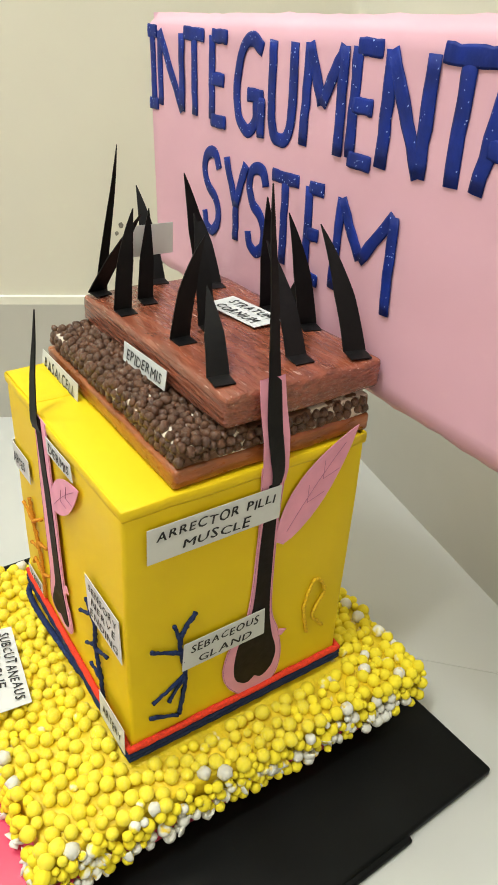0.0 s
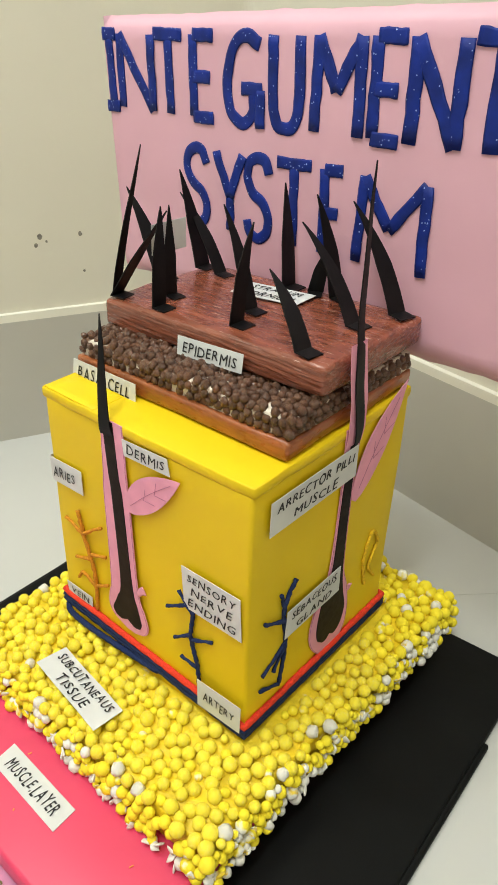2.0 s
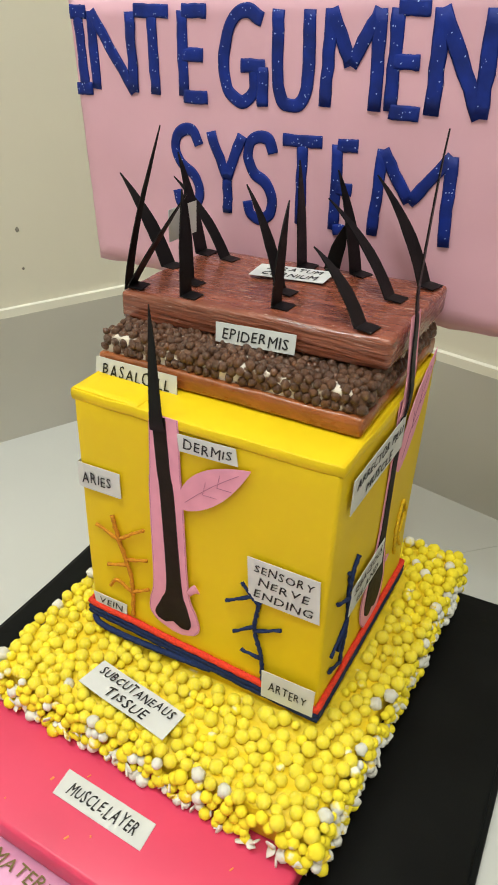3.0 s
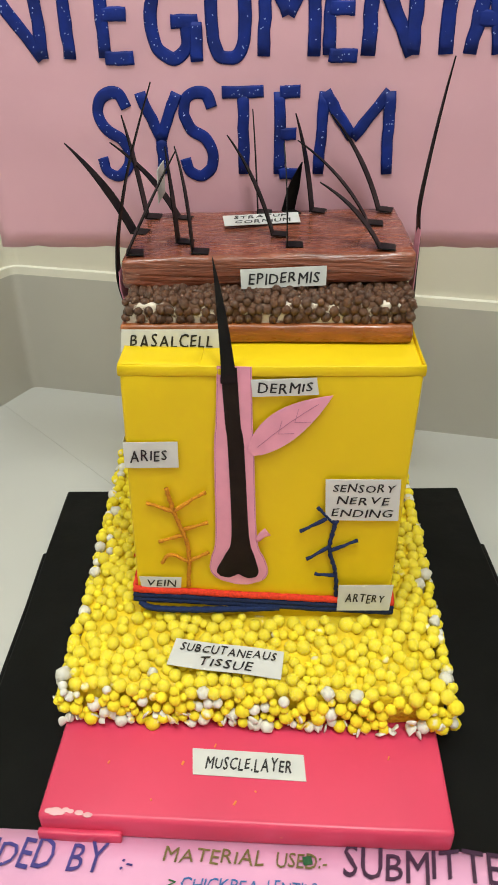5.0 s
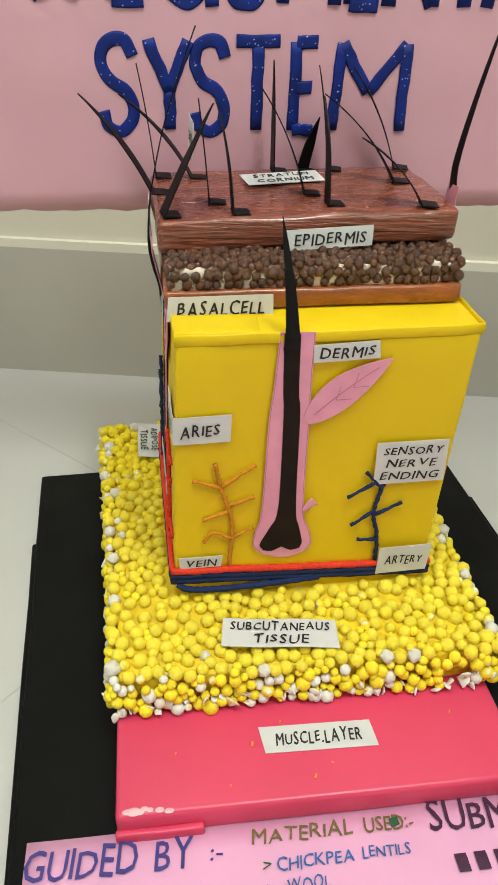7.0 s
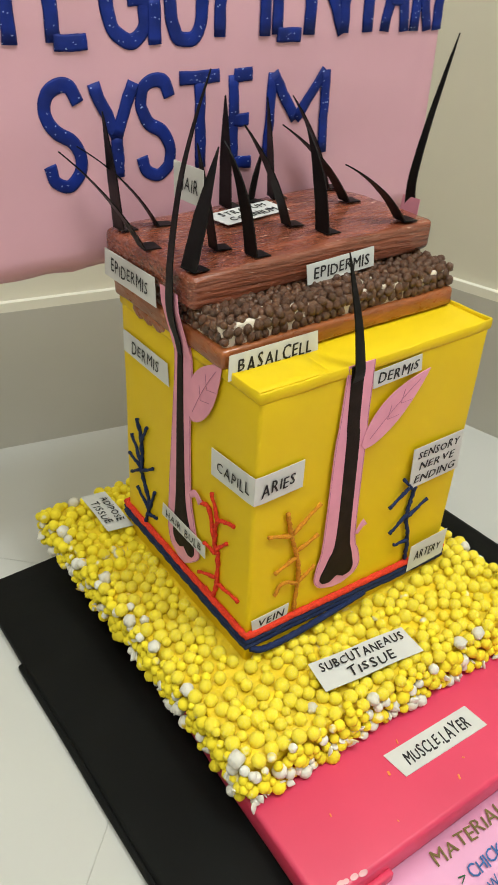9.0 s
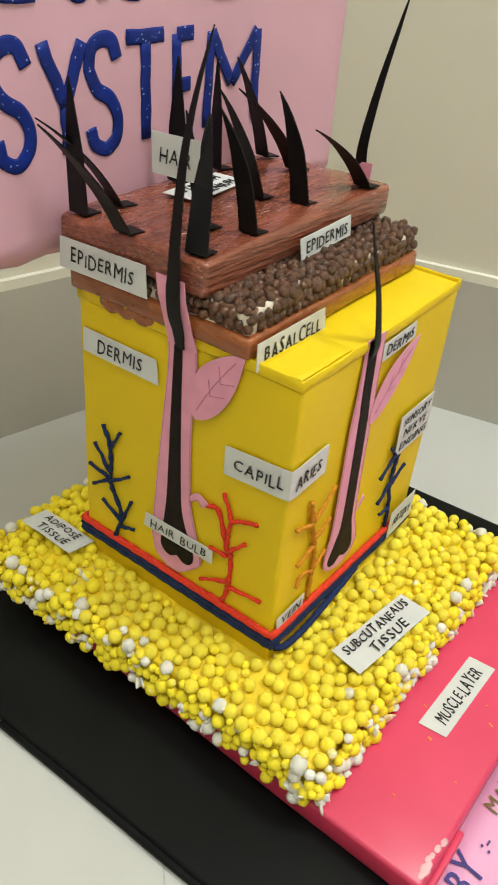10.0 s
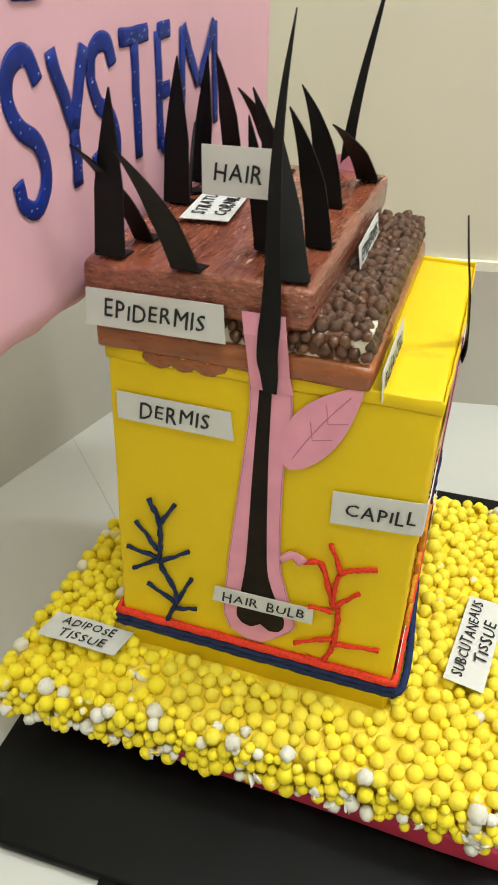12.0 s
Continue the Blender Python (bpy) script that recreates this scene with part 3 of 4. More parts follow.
# ---- basal layer: foam slab stuck with chickpeas ----
basal = thing("basal_slab", "orange-brown foam slab stuck with rows of dark brown chickpeas", "foam slab", (W / 2, 0.125, Z1), leaning=True)
bm = rough_up(block(-0.004, 0.226, 0.040, 0.2095, Z1 + 0.0012, 0.3315, 0.003, 2, 8), 0.0012, 40)
for v in bm.verts:
    v.co.z += 0.006 * v.co.x / W
part("brown_base", bm, BROWN_BASE, basal, "orange-brown painted foam strip", smooth=True)
bm = rough_up(block(0.0, 0.2236, 0.0449, 0.208, 0.328, 0.3474, 0.002, 2, 8), 0.0012, 60)
for v in bm.verts:
    v.co.z += 0.006 * v.co.x / W
part("foam_core", bm, FOAM, basal, "white foam core with dark gaps painted in", smooth=True)
torn = bmesh.new()
for n in range(16):
    bmesh.ops.create_icosphere(torn, subdivisions=2, radius=0.0055, matrix=Matrix.Translation((-0.0012, 0.13 + 0.045 * (n / 15), 0.3145 - 0.003 * math.sin(n * 0.6) ** 2)) @ Matrix.Diagonal((0.25, 1.0, 0.8, 1)))
part("torn_edge", torn, BROWN_BASE, basal, "torn brown paint edge", smooth=True)

# ---- epidermis slab ----
epi = thing("epidermis_slab", "flat slab painted reddish brown and wrapped in shiny clear tape", "foam slab", (W / 2, 0.145, 0.352), leaning=True)
bm = block(-0.0075, 0.2285, 0.076, 0.2125, 0.3475, 0.3725, 0.0045, 3, 10)
for v in bm.verts:
    v.co.z += 0.0115 * v.co.x / W + 0.0012 * noise.noise(v.co * 35)
    v.co += noise.noise_vector(v.co * 22) * 0.0016
part("slab", bm, BROWN_WRAP, epi, smooth=True)


def top_of(x):
    return 0.3732 + 0.0115 * x / W


# ---- paper hairs ----
def ribbon(path, width, across, taper, thick=0.0005):
    """A paper strip along a path, its width across, ending in a point."""
    bm = bmesh.new()
    rows = []
    for i, q in enumerate(path):
        f = i / (len(path) - 1)
        w = across.normalized() * width / 2 * taper(f)
        along = (path[min(i + 1, len(path) - 1)] - path[max(0, i - 1)]).normalized()
        n = along.cross(across).normalized() * thick
        rows.append([bm.verts.new(q + s) for s in (-w + n, w + n, w - n, -w - n)])
    for a, b in zip(rows, rows[1:]):
        for k in range(4):
            bm.faces.new((a[k], a[(k + 1) % 4], b[(k + 1) % 4], b[k]))
    bm.faces.new(rows[0])
    bm.faces.new(rows[-1][::-1])
    bmesh.ops.recalc_face_normals(bm, faces=bm.faces)
    return bm


def paper_hair(base, tip, width=0.019, turn=90.0, tab=1, bulge=0.5):
    x, y = base[0] / 1000, base[1] / 1000
    foot, end = Vector((x, y, top_of(x) + 0.0012)), Vector(tip) / 1000
    across = Vector((math.cos(radians(turn)), math.sin(radians(turn)), 0))
    rise = foot.lerp(end, 0.5) + Vector((0, 0, 0.014)) * bulge
    rise = Vector((foot.x + (end.x - foot.x) * (0.5 - 0.3 * bulge), foot.y + (end.y - foot.y) * (0.5 - 0.3 * bulge), rise.z))
    path = [foot.lerp(rise, i / 12).lerp(rise.lerp(end, i / 12), i / 12) for i in range(13)]
    ob = thing("paper_hair", "upright pointed strip of black paper glued to the brown slab", "paper hair", foot, group="paper hairs", leaning=True)
    part("strip", ribbon(path, width, across, lambda f: max(0.03, min(1.0, (1 - f) * 1.75) ** 0.9 * (1 - 0.12 * math.sin(math.pi * f)))), BLACK_PAPER, ob)
    side = Vector((across.y, -across.x, 0)) * tab
    flap = [foot - side * 0.001, foot + side * 0.006, foot + side * 0.013 - Vector((0, 0, 0.0004))]
    part("glue_tab", ribbon(flap, width * 0.9, across, lambda f: 1.0), BLACK_PAPER, ob, "glued foot of the strip")
    return ob


for base, tip, width, turn, tab, bulge in (
        ((-8, 148), (-63, 157, 444), 0.018, 84, 1, 0.4), ((-3, 196), (-18, 182, 463), 0.019, 90, 1, 0.3), ((27, 189), (-33, 197, 438), 0.014, 82, 1, 0.5),
        ((-3, 88), (36, 113, 448), 0.017, 98, 1, 0.1), ((35, 116), (26, 125, 449), 0.014, 85, 1, 0.2), ((50, 88), (36, 106, 453), 0.016, 90, 1, 0.8),
        ((100, 199), (94, 194, 468), 0.019, 90, 1, 0.3), ((114, 130), (75, 139, 456), 0.015, 85, 1, 0.5), ((128, 201), (139, 201, 424), 0.014, 30, 1, 0.3),
        ((150, 201), (131, 188, 466), 0.016, 75, 1, 0.5), ((126, 99), (121, 122, 454), 0.017, 90, 1, 0.8), ((197, 155), (133, 168, 448), 0.017, 85, 1, 0.5),
        ((211, 198), (162, 194, 465), 0.018, 75, 1, 0.5), ((199, 88), (150, 107, 428), 0.017, 82, 1, 0.5)):
    paper_hair(base, tip, width, turn, tab, bulge)

# long strips that rise out of the three follicles
for narrow, pts, wide, across in (
        (1.0, ((0.084, -0.0034, 0.306), (0.0835, -0.0046, 0.318), (0.080, -0.001, 0.35), (0.076, 0.004, 0.376), (0.072, 0.008, 0.399)), 0.0125, Vector((1, 0.15, 0))),
        (0.66, ((-0.0045, 0.098, 0.306), (-0.0065, 0.0985, 0.318), (-0.0100, 0.099, 0.330), (-0.0130, 0.098, 0.345), (-0.0135, 0.097, 0.362), (-0.0110, 0.098, 0.388), (-0.002, 0.101, 0.43), (0.009, 0.102, 0.465), (0.021, 0.101, 0.498)), 0.0125, Vector((0.1, 1, 0))),
        (0.66, ((0.2342, 0.1195, 0.306), (0.2355, 0.119, 0.318), (0.2360, 0.116, 0.335), (0.2345, 0.113, 0.358), (0.2335, 0.111, 0.385), (0.231, 0.110, 0.41), (0.233, 0.105, 0.45), (0.236, 0.098, 0.49), (0.239, 0.093, 0.519)), 0.0125, Vector((-0.1, 1, 0)))):
    ob = thing("long_paper_hair", "long tapering strip of black paper rising from a pink follicle", "paper hair", pts[0], group="long paper hairs", leaning=True)
    part("strip", ribbon(smooth_line(pts, 6), wide, across, lambda f: max(0.03, min(1.0, (1 - f) * (1.7 if narrow < 1 else 1.1)) ** 0.8 * min(1.0, narrow + f * 1.6))), BLACK_PAPER, ob)
for face, rows in ((LEFT, [(0.0120, 0.357, -0.114, -0.0895), (0.0118, 0.344, -0.1125, -0.088), (0.0085, 0.330, -0.1115, -0.087), (0.0055, 0.318, -0.111, -0.0865), (0.003, 0.306, -0.110, -0.084)]),
                   (RIGHT, [(0.0028, 0.394, 0.099, 0.119), (0.0035, 0.372, 0.101, 0.122), (0.0045, 0.345, 0.105, 0.127), (0.0042, 0.318, 0.107, 0.129), (0.003, 0.306, 0.107, 0.128)])):
    bm = bmesh.new()
    prev = None
    for d, z, a, b in rows:
        row = [bm.verts.new(face.spot(u, z, abs(d))) for u in (a, b)] + [bm.verts.new(face.spot(u, z, abs(d) - 0.0007)) for u in (b, a)]
        if prev:
            for k in range(4):
                bm.faces.new((prev[k], prev[(k + 1) % 4], row[(k + 1) % 4], row[k]))
        prev = row
    bmesh.ops.recalc_face_normals(bm, faces=bm.faces)
    part("sheath_strip", bm, PINK_CUT, box, "pink paper strip running up over the slabs")

# ---- title sign ----
sign = thing("title_sign", "wide pink paper-covered board with blue glitter lettering behind the carton", "sign board", (0.1, 0.23, 0.33))
CORNERS = [Vector(c) for c in ((-0.157, 0.2135, 0.350), (0.363, 0.2135, 0.352), (0.362, 0.2105, 0.616), (-0.162, 0.2075, 0.597))]


def sign_spot(u, v, d=0.0):
    a, b, c, e = CORNERS
    return a.lerp(b, u).lerp(e.lerp(c, u), v) + Vector((0, -d, 0))


bm = bmesh.new()
NX, NY = 44, 24
sides = []
for back in (False, True):
    grid = []
    for j in range(NY + 1):
        row = []
        for i in range(NX + 1):
            u, v = i / NX, j / NY
            edge = min(u, 1 - u) * 0.53
            edge = min(edge, min(v, 1 - v) * 0.25)
            pad = 0.0115 * (1 - max(0.0, 1 - edge / 0.010) ** 2.0) ** 0.5
            q = sign_spot(u, v)
            crease = 0.0005 * noise.noise(Vector((u * 9, v * 5, 1.5 if back else 0.0)))
            rim = noise.noise(Vector((u * 22, v * 12, 4.0))) * 0.0022
            far = 0.0125
            q.y += far + pad if back else far - pad - crease * (1 if edge > 0.02 else 0)
            if edge < 0.004:
                q.z += rim
                q.x += rim * 0.7
            row.append(bm.verts.new(q))
        grid.append(row)
    sides.append(grid)
for g, grid in enumerate(sides):
    for j in range(NY):
        for i in range(NX):
            f = (grid[j][i], grid[j][i + 1], grid[j + 1][i + 1], grid[j + 1][i])
            bm.faces.new(f if g == 0 else f[::-1])
bmesh.ops.remove_doubles(bm, verts=bm.verts[:], dist=0.0006)
bmesh.ops.recalc_face_normals(bm, faces=bm.faces)
part("board", bm, PINK_PAPER, sign, smooth=True)

STROKES = {"I": "0.5,0 0.5,1|0.1,1 0.9,1|0.1,0 0.9,0", "N": "0.06,0 0.06,1|0.06,1 0.94,0|0.94,0 0.94,1", "T": "0.5,0 0.5,1|0,1 1,1",
           "E": "0.1,0 0.1,1|0.1,1 1,1|0.1,0.5 0.85,0.5|0.1,0 1,0", "G": "0.92,0.9 0.6,1.0 0.25,0.88 0.06,0.5 0.15,0.12 0.5,-0.01 0.75,0.12 0.78,0.4|0.45,0.4 1.0,0.4|0.95,0.4 0.95,-0.05",
           "U": "0.06,1 0.06,0.3 0.2,0.04 0.5,-0.02 0.8,0.04 0.94,0.3 0.94,1", "M": "0.05,0 0.1,1|0.1,1 0.48,0.45|0.48,0.45 0.92,1|0.92,1 0.95,0",
           "A": "0,0 0.45,1|0.45,1 0.95,0|0.15,0.36 0.8,0.36", "R": "0.08,0 0.08,1|0.08,1 0.7,0.98 0.9,0.78 0.7,0.55 0.08,0.5|0.4,0.5 0.95,0",
           "Y": "0.5,0 0.5,0.45|0.5,0.45 0,1|0.5,0.45 1,1", "S": "0.95,0.82 0.8,0.97 0.5,1.0 0.15,0.92 0.06,0.72 0.3,0.55 0.7,0.45 0.93,0.27 0.85,0.07 0.5,-0.02 0.15,0.04 0.04,0.2"}


def sign_letter(ch, x0, x1, z0, z1, stroke):
    """One brushed letter of glitter paint between x0..x1 and z0..z1 on the sign."""
    bm = bmesh.new()
    for n, line in enumerate(STROKES[ch].split("|")):
        pts = [[float(c) for c in q.split(",")] for q in line.split()]
        path = []
        for a, b in pts:
            x = x0 + (x1 - x0) * a
            z = z0 + (z1 - z0) * b
            path.append(Vector((x, 0.2139 - (z - 0.35) / 0.255 * (0.006 - 0.003 * (x + 0.16) / 0.52) - 0.0002 * n, z)))
        path = smooth_line(path, 7)
        path = [q + Vector((noise.noise(q * 90), 0, noise.noise(q * 90 + Vector((5, 0, 0))))) * 0.0011 for q in path]
        sweep(bm, path, Vector((0, -1, 0)), stroke, 0.0007, 8, lambda f: 0.94 + 0.12 * noise.noise(Vector((f * 5, x0 * 30, n))))
    return part("letter", bm, BLUE_GLITTER, sign, "blue glitter-painted capital", smooth=True)


for ch, a, b in zip("INTEGUMENTARY", (-157, -134, -82, -35, 7, 59, 102, 157, 190, 236, 277, 312, 330), (-127, -77, -38, 0, 56, 97, 157, 191, 239, 285, 310, 338, 362)):
    rise = 0.012 * (a + 157) / 510
    sign_letter(ch, a / 1000 + 0.0035, b / 1000 - 0.0035, 0.5195 + rise * 0.1, 0.5825 + rise, 0.0058 if a < 180 else 0.0064)
for ch, a, b in zip("SYSTEM", (-47, -7, 30, 66, 115, 149), (-9, 36, 68, 113, 145, 228)):
    sign_letter(ch, a / 1000 + 0.005, b / 1000 - 0.005, 0.4235, 0.4925, 0.0054)

# ---- paper labels ----
def corner_label():
    """One slip reading CAPILLARIES, folded round the carton's upright edge."""
    ob = thing("paper_label", "white slip reading CAPILLARIES folded round the carton's edge", "label", LEFT.spot(0, 0.237, 0.002), group="paper labels", leaning=True)
    bm = bmesh.new()
    strips = []
    for s in (-0.0555, -0.045, -0.03, -0.015, -0.006, 0.0, 0.006, 0.015, 0.028, 0.043):
        mid = 0.2368 + (0.08 * s if s < 0 else 0.05 * s)
        ring = []
        for g, d in ((-0.5, 0.0014), (0.5, 0.0014), (0.5, 0.0020), (-0.5, 0.0020)):
            v = mid + g * 0.0245
            if abs(s) < 0.001:
                q = Vector((-d * 0.6, -d * 0.6, v))
            else:
                q = LEFT.spot(s, v, d) if s < 0 else FRONT.spot(s, v, d)
            ring.append(bm.verts.new(q))
        strips.append(ring)
    for a, b in zip(strips, strips[1:]):
        for k in range(4):
            bm.faces.new((a[k], b[k], b[(k + 1) % 4], a[(k + 1) % 4]))
    bm.faces.new(strips[0])
    bm.faces.new(strips[-1][::-1])
    bmesh.ops.recalc_face_normals(bm, faces=bm.faces)
    part("slip", bm, LABEL, ob)
    word = lettering(bmesh.new(), LEFT, ["CAPILL"], -0.0255, 0.2350, 0.043, 0.0155, 0.08, 0.0028, 7)
    lettering(word, FRONT, ["ARIES"], 0.0185, 0.2380, 0.030, 0.0155, 0.05, 0.0028, 2)
    part("inscription", word, INK, ob, "black hand-printed capitals")
    return ob


paper_label("white slip reading DERMIS on the yellow carton front", FRONT, 0.1262, 0.303, 0.05, 0.0145, ["DERMIS"], 0.05, seed=1, lift=0.0022)
paper_label("white slip reading VEIN at the foot of the carton", FRONT, 0.022, 0.1005, 0.037, 0.0125, ["VEIN"], 0.0, seed=3, lift=0.0018)
paper_label("white slip reading SENSORY NERVE ENDING", FRONT, 0.1945, 0.1995, 0.061, 0.042, ["SENSORY", "NERVE", "ENDING"], 0.02, seed=4, lift=0.0024)
paper_label("white slip reading ARTERY at the carton's corner", FRONT, 0.206, 0.0925, 0.048, 0.031, ["ARTERY"], 0.02, seed=5, lift=0.0052, fill=0.72, high=0.5)
paper_label("white slip reading DERMIS on the carton's side", LEFT, -0.1606, 0.2765, 0.078, 0.02, ["DERMIS"], 0.01, seed=6, fill=0.6)
corner_label()
paper_label("white slip reading HAIR BULB across the hair bulb", LEFT, -0.0964, 0.1365, 0.073, 0.0145, ["HAIR BULB"], 0.02, seed=8, lift=0.0032)
paper_label("white slip reading ARRECTOR PILLI MUSCLE", RIGHT, 0.0705, 0.2883, 0.109, 0.03, ["ARRECTOR PILLI", "MUSCLE"], -0.02, seed=9, lift=0.003, fill=0.88)
paper_label("white slip reading SEBACEOUS GLAND", RIGHT, 0.0825, 0.1668, 0.076, 0.029, ["SEBACEOUS", "GLAND"], 0.02, seed=10, lift=0.0034)
FLAT = Face((0, 0, 0.0815), (1, 0, 0), (0, 1, 0))
paper_label("white slip reading SUBCUTANEAUS TISSUE lying on the beads", FLAT, 0.0853, -0.0600, 0.097, 0.030, ["SUBCUTANEAUS", "TISSUE"], -0.10, lift=0.0, seed=11, fill=0.86, bend=0.0012, leaning=False)
paper_label("white slip reading MUSCLE.LAYER on the crimson slab", Face((0, 0, 0.0372), (1, 0, 0), (0, 1, 0)), 0.1075, -0.1297, 0.091, 0.0235, ["MUSCLE.LAYER"], 0.0, lift=0.0, skew=-0.004, seed=12, fill=0.76, high=0.72, leaning=False)
SIDE_FLAT = Face((0, 0, 0.0862), (0, -1, 0), (1, 0, 0))
paper_label("white slip reading ADIPOSE TISSUE lying on the beads", SIDE_FLAT, -0.231, -0.0185, 0.068, 0.026, ["ADIPOSE", "TISSUE"], 0.0, lift=0.0, skew=0.006, seed=13, fill=0.66, bend=0.0012, leaning=False)
paper_label("white slip reading STRATUM CORNIUM on the brown slab", Face((0, 0, 0.3745), (1, 0, 0.05), (0, 1, 0)), 0.104, 0.171, 0.068, 0.032, ["STRATUM", "CORNIUM"], 0.1, lift=0.0006, seed=14, fill=0.72)
paper_label("white slip reading BASALCELL leaning on the chickpea slab", Face((0, 0.038, 0.3125), (1, 0, 0), (0, 0.1, 1)), 0.0365, 0.009, 0.079, 0.0185, ["BASALCELL"], 0.01, seed=15, lift=0.004)
paper_label("white slip reading EPIDERMIS on the brown slab's front", Face((0, 0.0715, 0.3490), (1, 0, 0), (0, 0.14, 1)), 0.1235, 0.0135, 0.068, 0.0155, ["EPIDERMIS"], 0.06, seed=16, lift=0.003)
paper_label("white slip reading EPIDERMIS on the brown slab's side", Face((-0.0075, 0, 0), (0, -1, 0), (0, 0, 1)), -0.1675, 0.3455, 0.086, 0.023, ["EPIDERMIS"], 0.0, seed=17, fill=0.72, lift=0.0022, high=0.72)
paper_label("white paper flag reading HAIR among the paper hairs", Face((0.0215, 0, 0), (0, -1, 0), (0, 0, 1)), -0.129, 0.421, 0.041, 0.026, ["HAIR"], 0.02, seed=18, fill=0.66, lift=0.0, high=0.55)

# ---- plaster chips on the wall ----
chips = bmesh.new()
for x, y, z, k in ((-0.439, 0.296, 0.316, 0.0035), (-0.436, 0.304, 0.308, 0.0028), (-0.414, 0.350, 0.260, 0.0022), (-0.442, 0.290, 0.304, 0.0030), (-0.414, 0.349, 0.316, 0.0025)):
    bmesh.ops.create_icosphere(chips, subdivisions=2, radius=k, matrix=Matrix.Translation((x, y, z)) @ Matrix.Rotation(radians(65), 4, "Z") @ Matrix.Diagonal((1, 0.3, 1.3, 1)))
chip_ob = part("plaster_chip", rough_up(chips, 0.0012, 300), CHIP, wall_bay, "small chips in the cream plaster")
# ---- pieces: floor tiles ----
TURN = radians(46)
cell, joint = 0.60, 0.0008
tile = block(-cell / 2 + joint / 2, cell / 2 - joint / 2, -cell / 2 + joint / 2, cell / 2 - joint / 2, -0.010, 0.0, 0.0003, 1)
tile_mesh = bpy.data.meshes.new("floor_tile")
tile.to_mesh(tile_mesh)
tile.free()
tile_mesh.materials.append(TILE)
for i in range(-5, 6):
    for j in range(-5, 6):
        at = Matrix.Rotation(TURN, 3, "Z") @ Vector((0.15 - 0.3 + cell * i, 0.083 - 0.3 + cell * j, 0))
        if -3.0 < at.x < 3.0 and -4.0 < at.y < 1.0:
            ob = new("floor_tile", tile_mesh)
            ob.parent = floor
            ob.matrix_basis = Matrix.Translation(at) @ Matrix.Rotation(TURN, 4, "Z")

# ---- pieces: foam beads ----
rng = random.Random(21)


def ball(sub, seed, lump):
    bm = bmesh.new()
    bmesh.ops.create_icosphere(bm, subdivisions=sub, radius=1.0)
    for v in bm.verts:
        v.co *= 1 + lump * noise.noise(v.co * 1.6 + Vector((seed * 3.7, 0, 0)))
    return bm


def shared_mesh(name, bm, material):
    me = bpy.data.meshes.new(name)
    bm.to_mesh(me)
    bm.free()
    me.polygons.foreach_set("use_smooth", [True] * len(me.polygons))
    me.materials.append(material)
    return me


bead_yellow = [shared_mesh("bead", ball(2, n, 0.06), BEAD_PAINT) for n in range(4)]
bead_white = [shared_mesh("bead", ball(2, n + 9, 0.34), BEAD_WHITE) for n in range(2)]
placed, cells = [], {}


def free_spot(p, r, tight=0.76):
    k = tuple(int(c // 0.02) for c in p)
    for a in (-1, 0, 1):
        for b in (-1, 0, 1):
            for c in (-1, 0, 1):
                for q, s in cells.get((k[0] + a, k[1] + b, k[2] + c), ()):
                    if (q - p).length < (r + s) * tight:
                        return False
    cells.setdefault(k, []).append((p, r))
    return True


def add_bead(p, r, edge):
    if free_spot(p, r):
        placed.append((p, r, rng.random() < ((0.42 if p.z < 0.052 else 0.15) if edge else 0.008)))


for n in range(9000):
    r = max(0.0036, min(0.0078, rng.gauss(0.0062, 0.0005))) if n < 5000 else rng.uniform(0.0038, 0.005)
    y = rng.uniform(BY0, BY1)
    x = rng.uniform(slab_edge(y), BX1)
    if -0.006 - r * 0.6 < x < W + 0.006 + r * 0.6 and -0.006 - r * 0.6 < y < D + 0.006 + r * 0.6:
        continue
    add_bead(Vector((x, y, BT + mound(x, y) + 0.0008 + rng.uniform(-0.0014, 0.0012))), r, min(x - slab_edge(y), BX1 - x, y - BY0, BY1 - y) < 0.012)
for n in range(6000):
    r = max(0.0032, min(0.0068, rng.gauss(0.0052, 0.0009))) if n < 3500 else rng.uniform(0.0030, 0.0042)
    z, f = rng.uniform(0.0405, BT - 0.002), rng.random()
    side = rng.random()
    y = BY0 + (BY1 - BY0) * f
    lean = 0.004 * (BT - z) / 0.03
    if side < 0.27:
        p = Vector((slab_edge(y) - lean + rng.uniform(-0.001, 0.002), y, z))
    elif side < 0.54:
        p = Vector((BX1 + lean + rng.uniform(-0.002, 0.001), y, z))
    elif side < 0.80:
        p = Vector((BX0 + (BX1 - BX0) * f, BY0 - lean + rng.uniform(-0.001, 0.002), z))
        if 0.222 < p.x < 0.248 and z < 0.062:
            continue
    else:
        p = Vector((BX0 - 0.02 + (BX1 - BX0 + 0.02) * f, BY1 + rng.uniform(-0.002, 0.001), z))
    add_bead(p, r, True)
near = lambda b: (b[0].y > 0.16) + 2 * (b[0].z < 0.05)
placed.sort(key=near)
loose_v, loose_f, loose_w = [], [], []
pattern = ball(2, 3, 0.12)
pv = [v.co.copy() for v in pattern.verts]
pf = [[v.index for v in f.verts] for f in pattern.faces]
pattern.free()
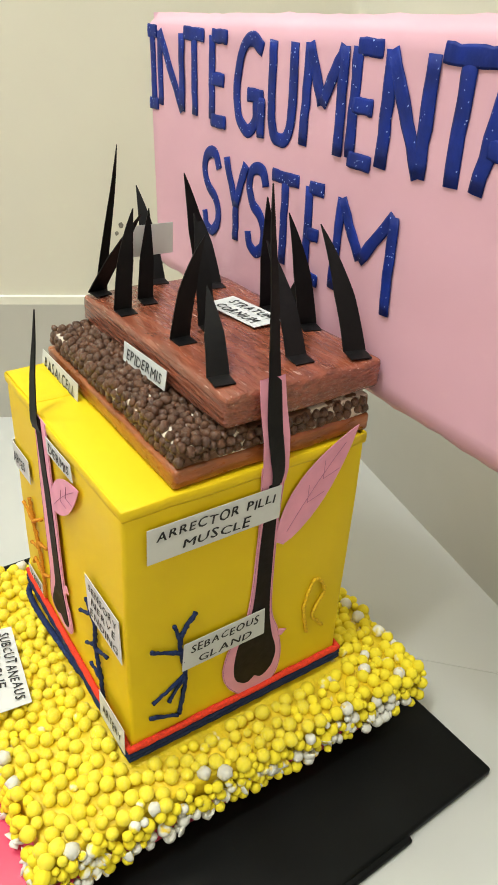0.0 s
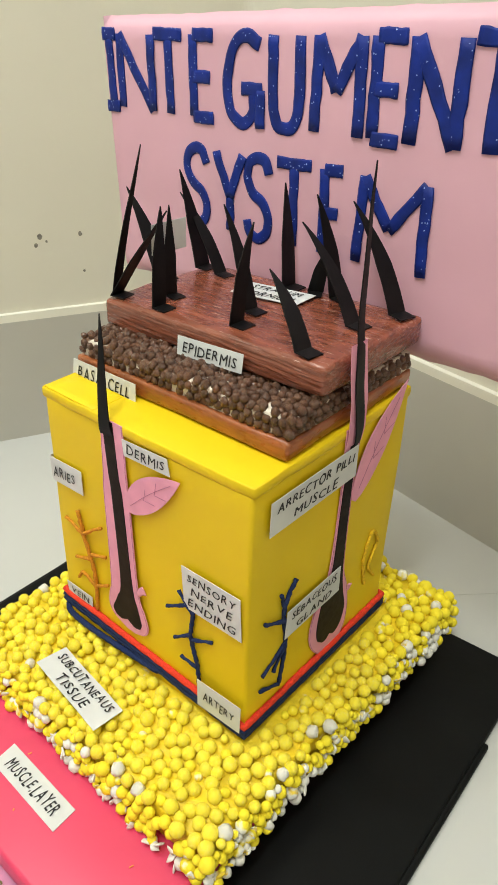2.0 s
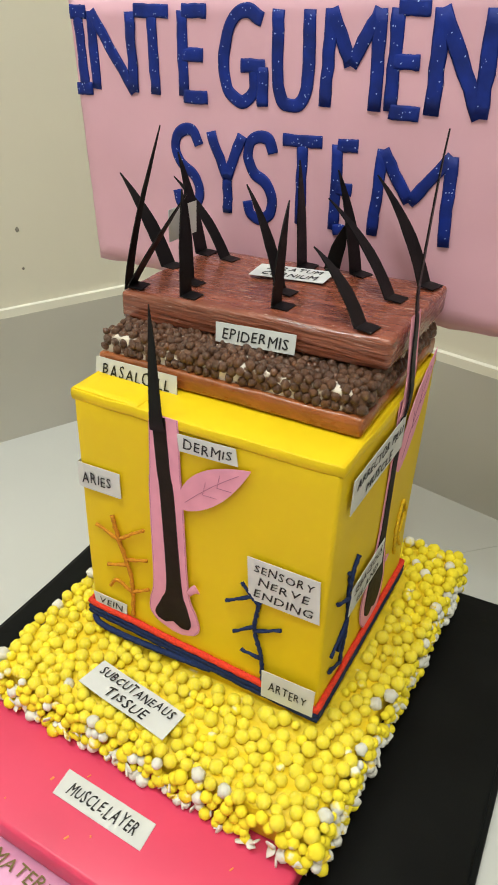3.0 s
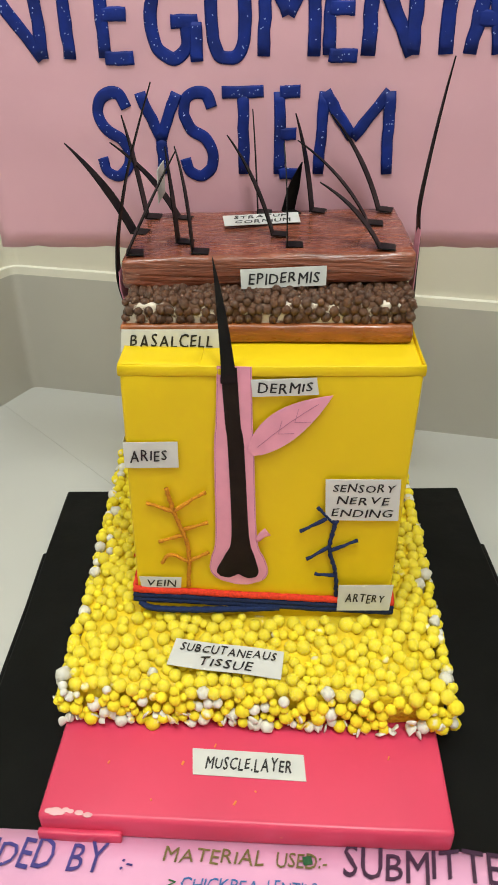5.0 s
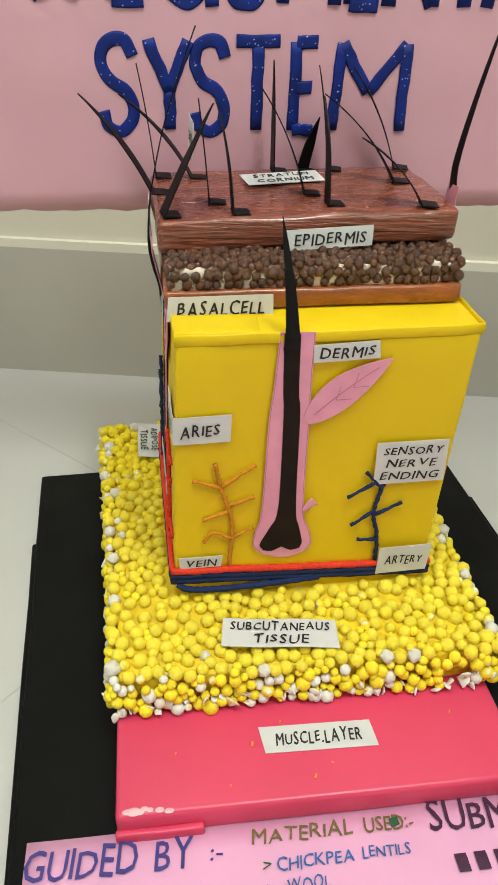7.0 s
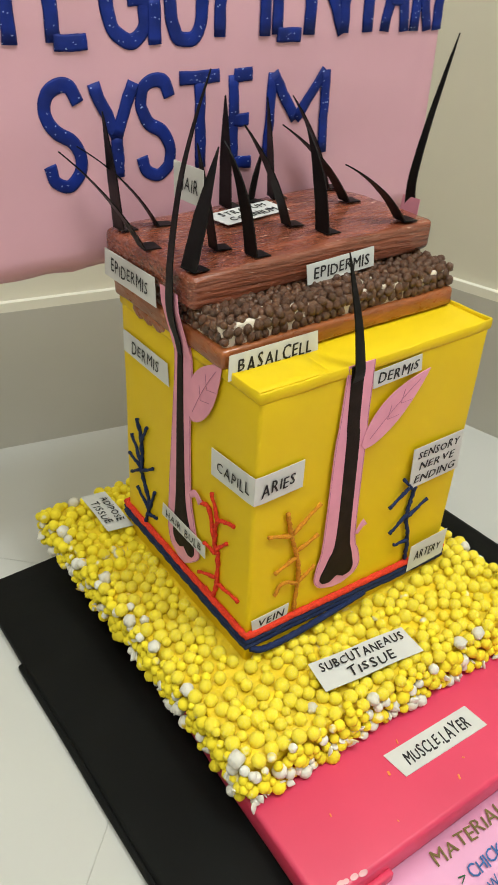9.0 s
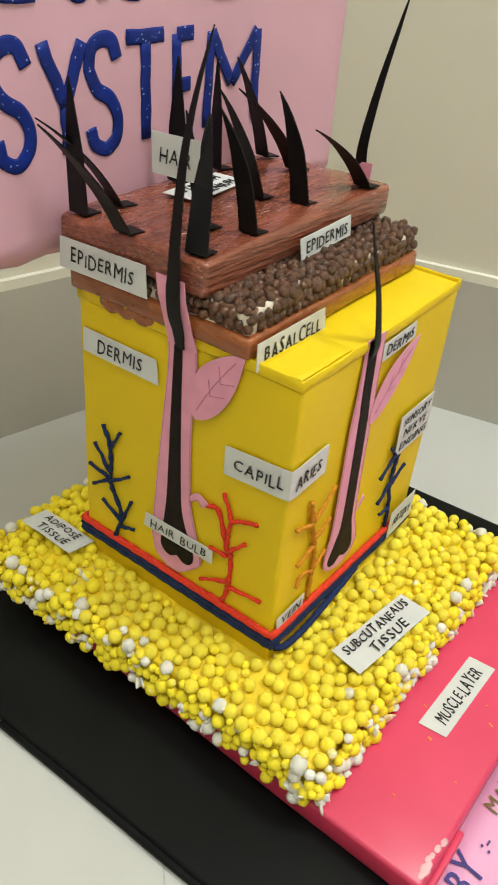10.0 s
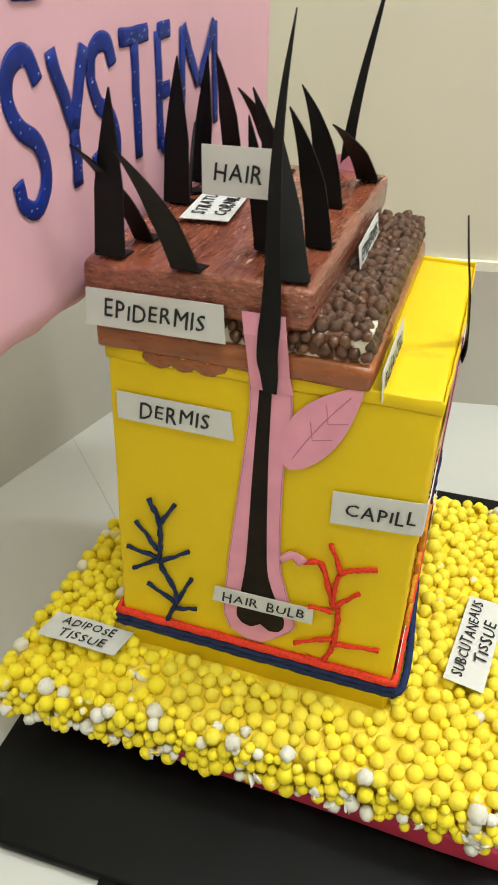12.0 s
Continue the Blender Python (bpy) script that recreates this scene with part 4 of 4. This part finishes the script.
for n, (p, r, bare) in enumerate(placed):
    turn = Euler((rng.uniform(0, 6), rng.uniform(0, 6), rng.uniform(0, 6)))
    if n < 300:
        ob = new("bead", rng.choice(bead_white if bare else bead_yellow))
        ob.parent = beads
        ob.matrix_parent_inverse = ORIGIN[beads].inverted()
        ob.matrix_basis = Matrix.LocRotScale(p, turn, (r, r, r * 0.95))
    else:
        m = turn.to_matrix()
        start = len(loose_v)
        loose_v.extend(p + m @ (c * r) for c in pv)
        loose_f.extend([i + start for i in f] for f in pf)
        loose_w.extend([1 if bare else 0] * len(pf))
for n in range(110):
    f, side = rng.random(), rng.random()
    if side < 0.45:
        at = Vector((BX0 + (BX1 - BX0) * f, BY0 - rng.uniform(0.002, 0.008), rng.uniform(0.040, 0.054)))
    elif side < 0.8:
        at = Vector((BX1 + rng.uniform(0.002, 0.008), BY0 + (BY1 - BY0) * f, rng.uniform(0.040, 0.056)))
    else:
        y = BY0 + (BY1 - BY0) * f
        at = Vector((slab_edge(y) - rng.uniform(0.002, 0.007), y, rng.uniform(0.041, 0.054)))
    m = Euler((rng.uniform(0, 6), rng.uniform(0, 6), rng.uniform(0, 6))).to_matrix()
    size, start = rng.uniform(0.0028, 0.0058), len(loose_v)
    loose_v.extend(at + m @ (Vector((c.x, c.y * 0.7 * (1.3 - c.x), c.z * 0.28)) * size) for c in pv)
    loose_f.extend([i + start for i in q] for q in pf)
    loose_w.extend([1] * len(pf))
me = bpy.data.meshes.new("loose_beads")
me.from_pydata(loose_v, [], loose_f)
me.materials.append(BEAD_PAINT)
me.materials.append(BEAD_WHITE)
me.polygons.foreach_set("material_index", loose_w)
me.polygons.foreach_set("use_smooth", [True] * len(me.polygons))
ob = new("loose_beads", me)
ob.parent, ob.matrix_parent_inverse = beads, ORIGIN[beads].inverted()
tagged(ob, "smaller foam beads and torn white shards round the edges", kind="stuff")

# ---- pieces: chickpeas ----
rng = random.Random(33)


def pea(seed):
    bm = ball(2, seed, 0.22)
    for v in bm.verts:
        v.co.x *= 1.12
        v.co += Vector((0.22, 0, 0.05)) * max(0.0, v.co.x - 0.6)
    return bm


pea_mesh = [shared_mesh("chickpea", pea(n), CHICKPEA) for n in range(5)]
peas = []
cells.clear()


def add_pea(p, r=0.0038):
    if free_spot(p, r, 0.80):
        peas.append((p, r))


lift = lambda x: 0.006 * x / W
for n in range(5200):
    x, y = rng.uniform(0.0, 0.224), rng.uniform(0.046, 0.096)
    add_pea(Vector((x, y, 0.3480 + lift(x) + rng.uniform(-0.0012, 0.0018))))
for n in range(3000):
    x, z = rng.uniform(0.0, 0.224), rng.choice((0.3355, 0.342)) + rng.uniform(-0.001, 0.001)
    add_pea(Vector((x, 0.0455, z + lift(x))))
for n in range(3000):
    y, z = rng.uniform(0.05, 0.205), rng.choice((0.3365, 0.3425)) + rng.uniform(-0.001, 0.001)
    add_pea(Vector((0.2235, y, z + 0.006)))
# Peas added along the left to darken the gap below the EPIDERMIS slip.
for n in range(2500):
    y, z = rng.uniform(0.05, 0.205), rng.choice((0.3365, 0.3425)) + rng.uniform(-0.001, 0.001)
    add_pea(Vector((0.0005, y, z)))
for n in range(5000):
    x, y = rng.uniform(0.0, 0.224), rng.uniform(0.046, 0.096)
    add_pea(Vector((x, y, 0.3475 + lift(x))), 0.0027)
loose_v, loose_f = [], []
pattern = pea(2)
pv = [v.co.copy() for v in pattern.verts]
pf = [[v.index for v in f.verts] for f in pattern.faces]
pattern.free()
for n, (p, r) in enumerate(peas):
    r *= rng.uniform(0.9, 1.1)
    turn = Euler((rng.uniform(0, 6), rng.uniform(0, 6), rng.uniform(0, 6)))
    if n < 300:
        ob = new("chickpea", rng.choice(pea_mesh))
        ob.parent, ob.matrix_parent_inverse = basal, ORIGIN[basal].inverted()
        ob.matrix_basis = Matrix.LocRotScale(p, turn, (r, r, r))
    else:
        m, start = turn.to_matrix(), len(loose_v)
        loose_v.extend(p + m @ (c * r) for c in pv)
        loose_f.extend([i + start for i in f] for f in pf)
if loose_v:
    me = bpy.data.meshes.new("more_chickpeas")
    me.from_pydata(loose_v, [], loose_f)
    me.materials.append(CHICKPEA)
    me.polygons.foreach_set("use_smooth", [True] * len(me.polygons))
    ob = new("more_chickpeas", me)
    ob.parent, ob.matrix_parent_inverse = basal, ORIGIN[basal].inverted()
    tagged(ob, "further chickpeas along the sides", kind="stuff")
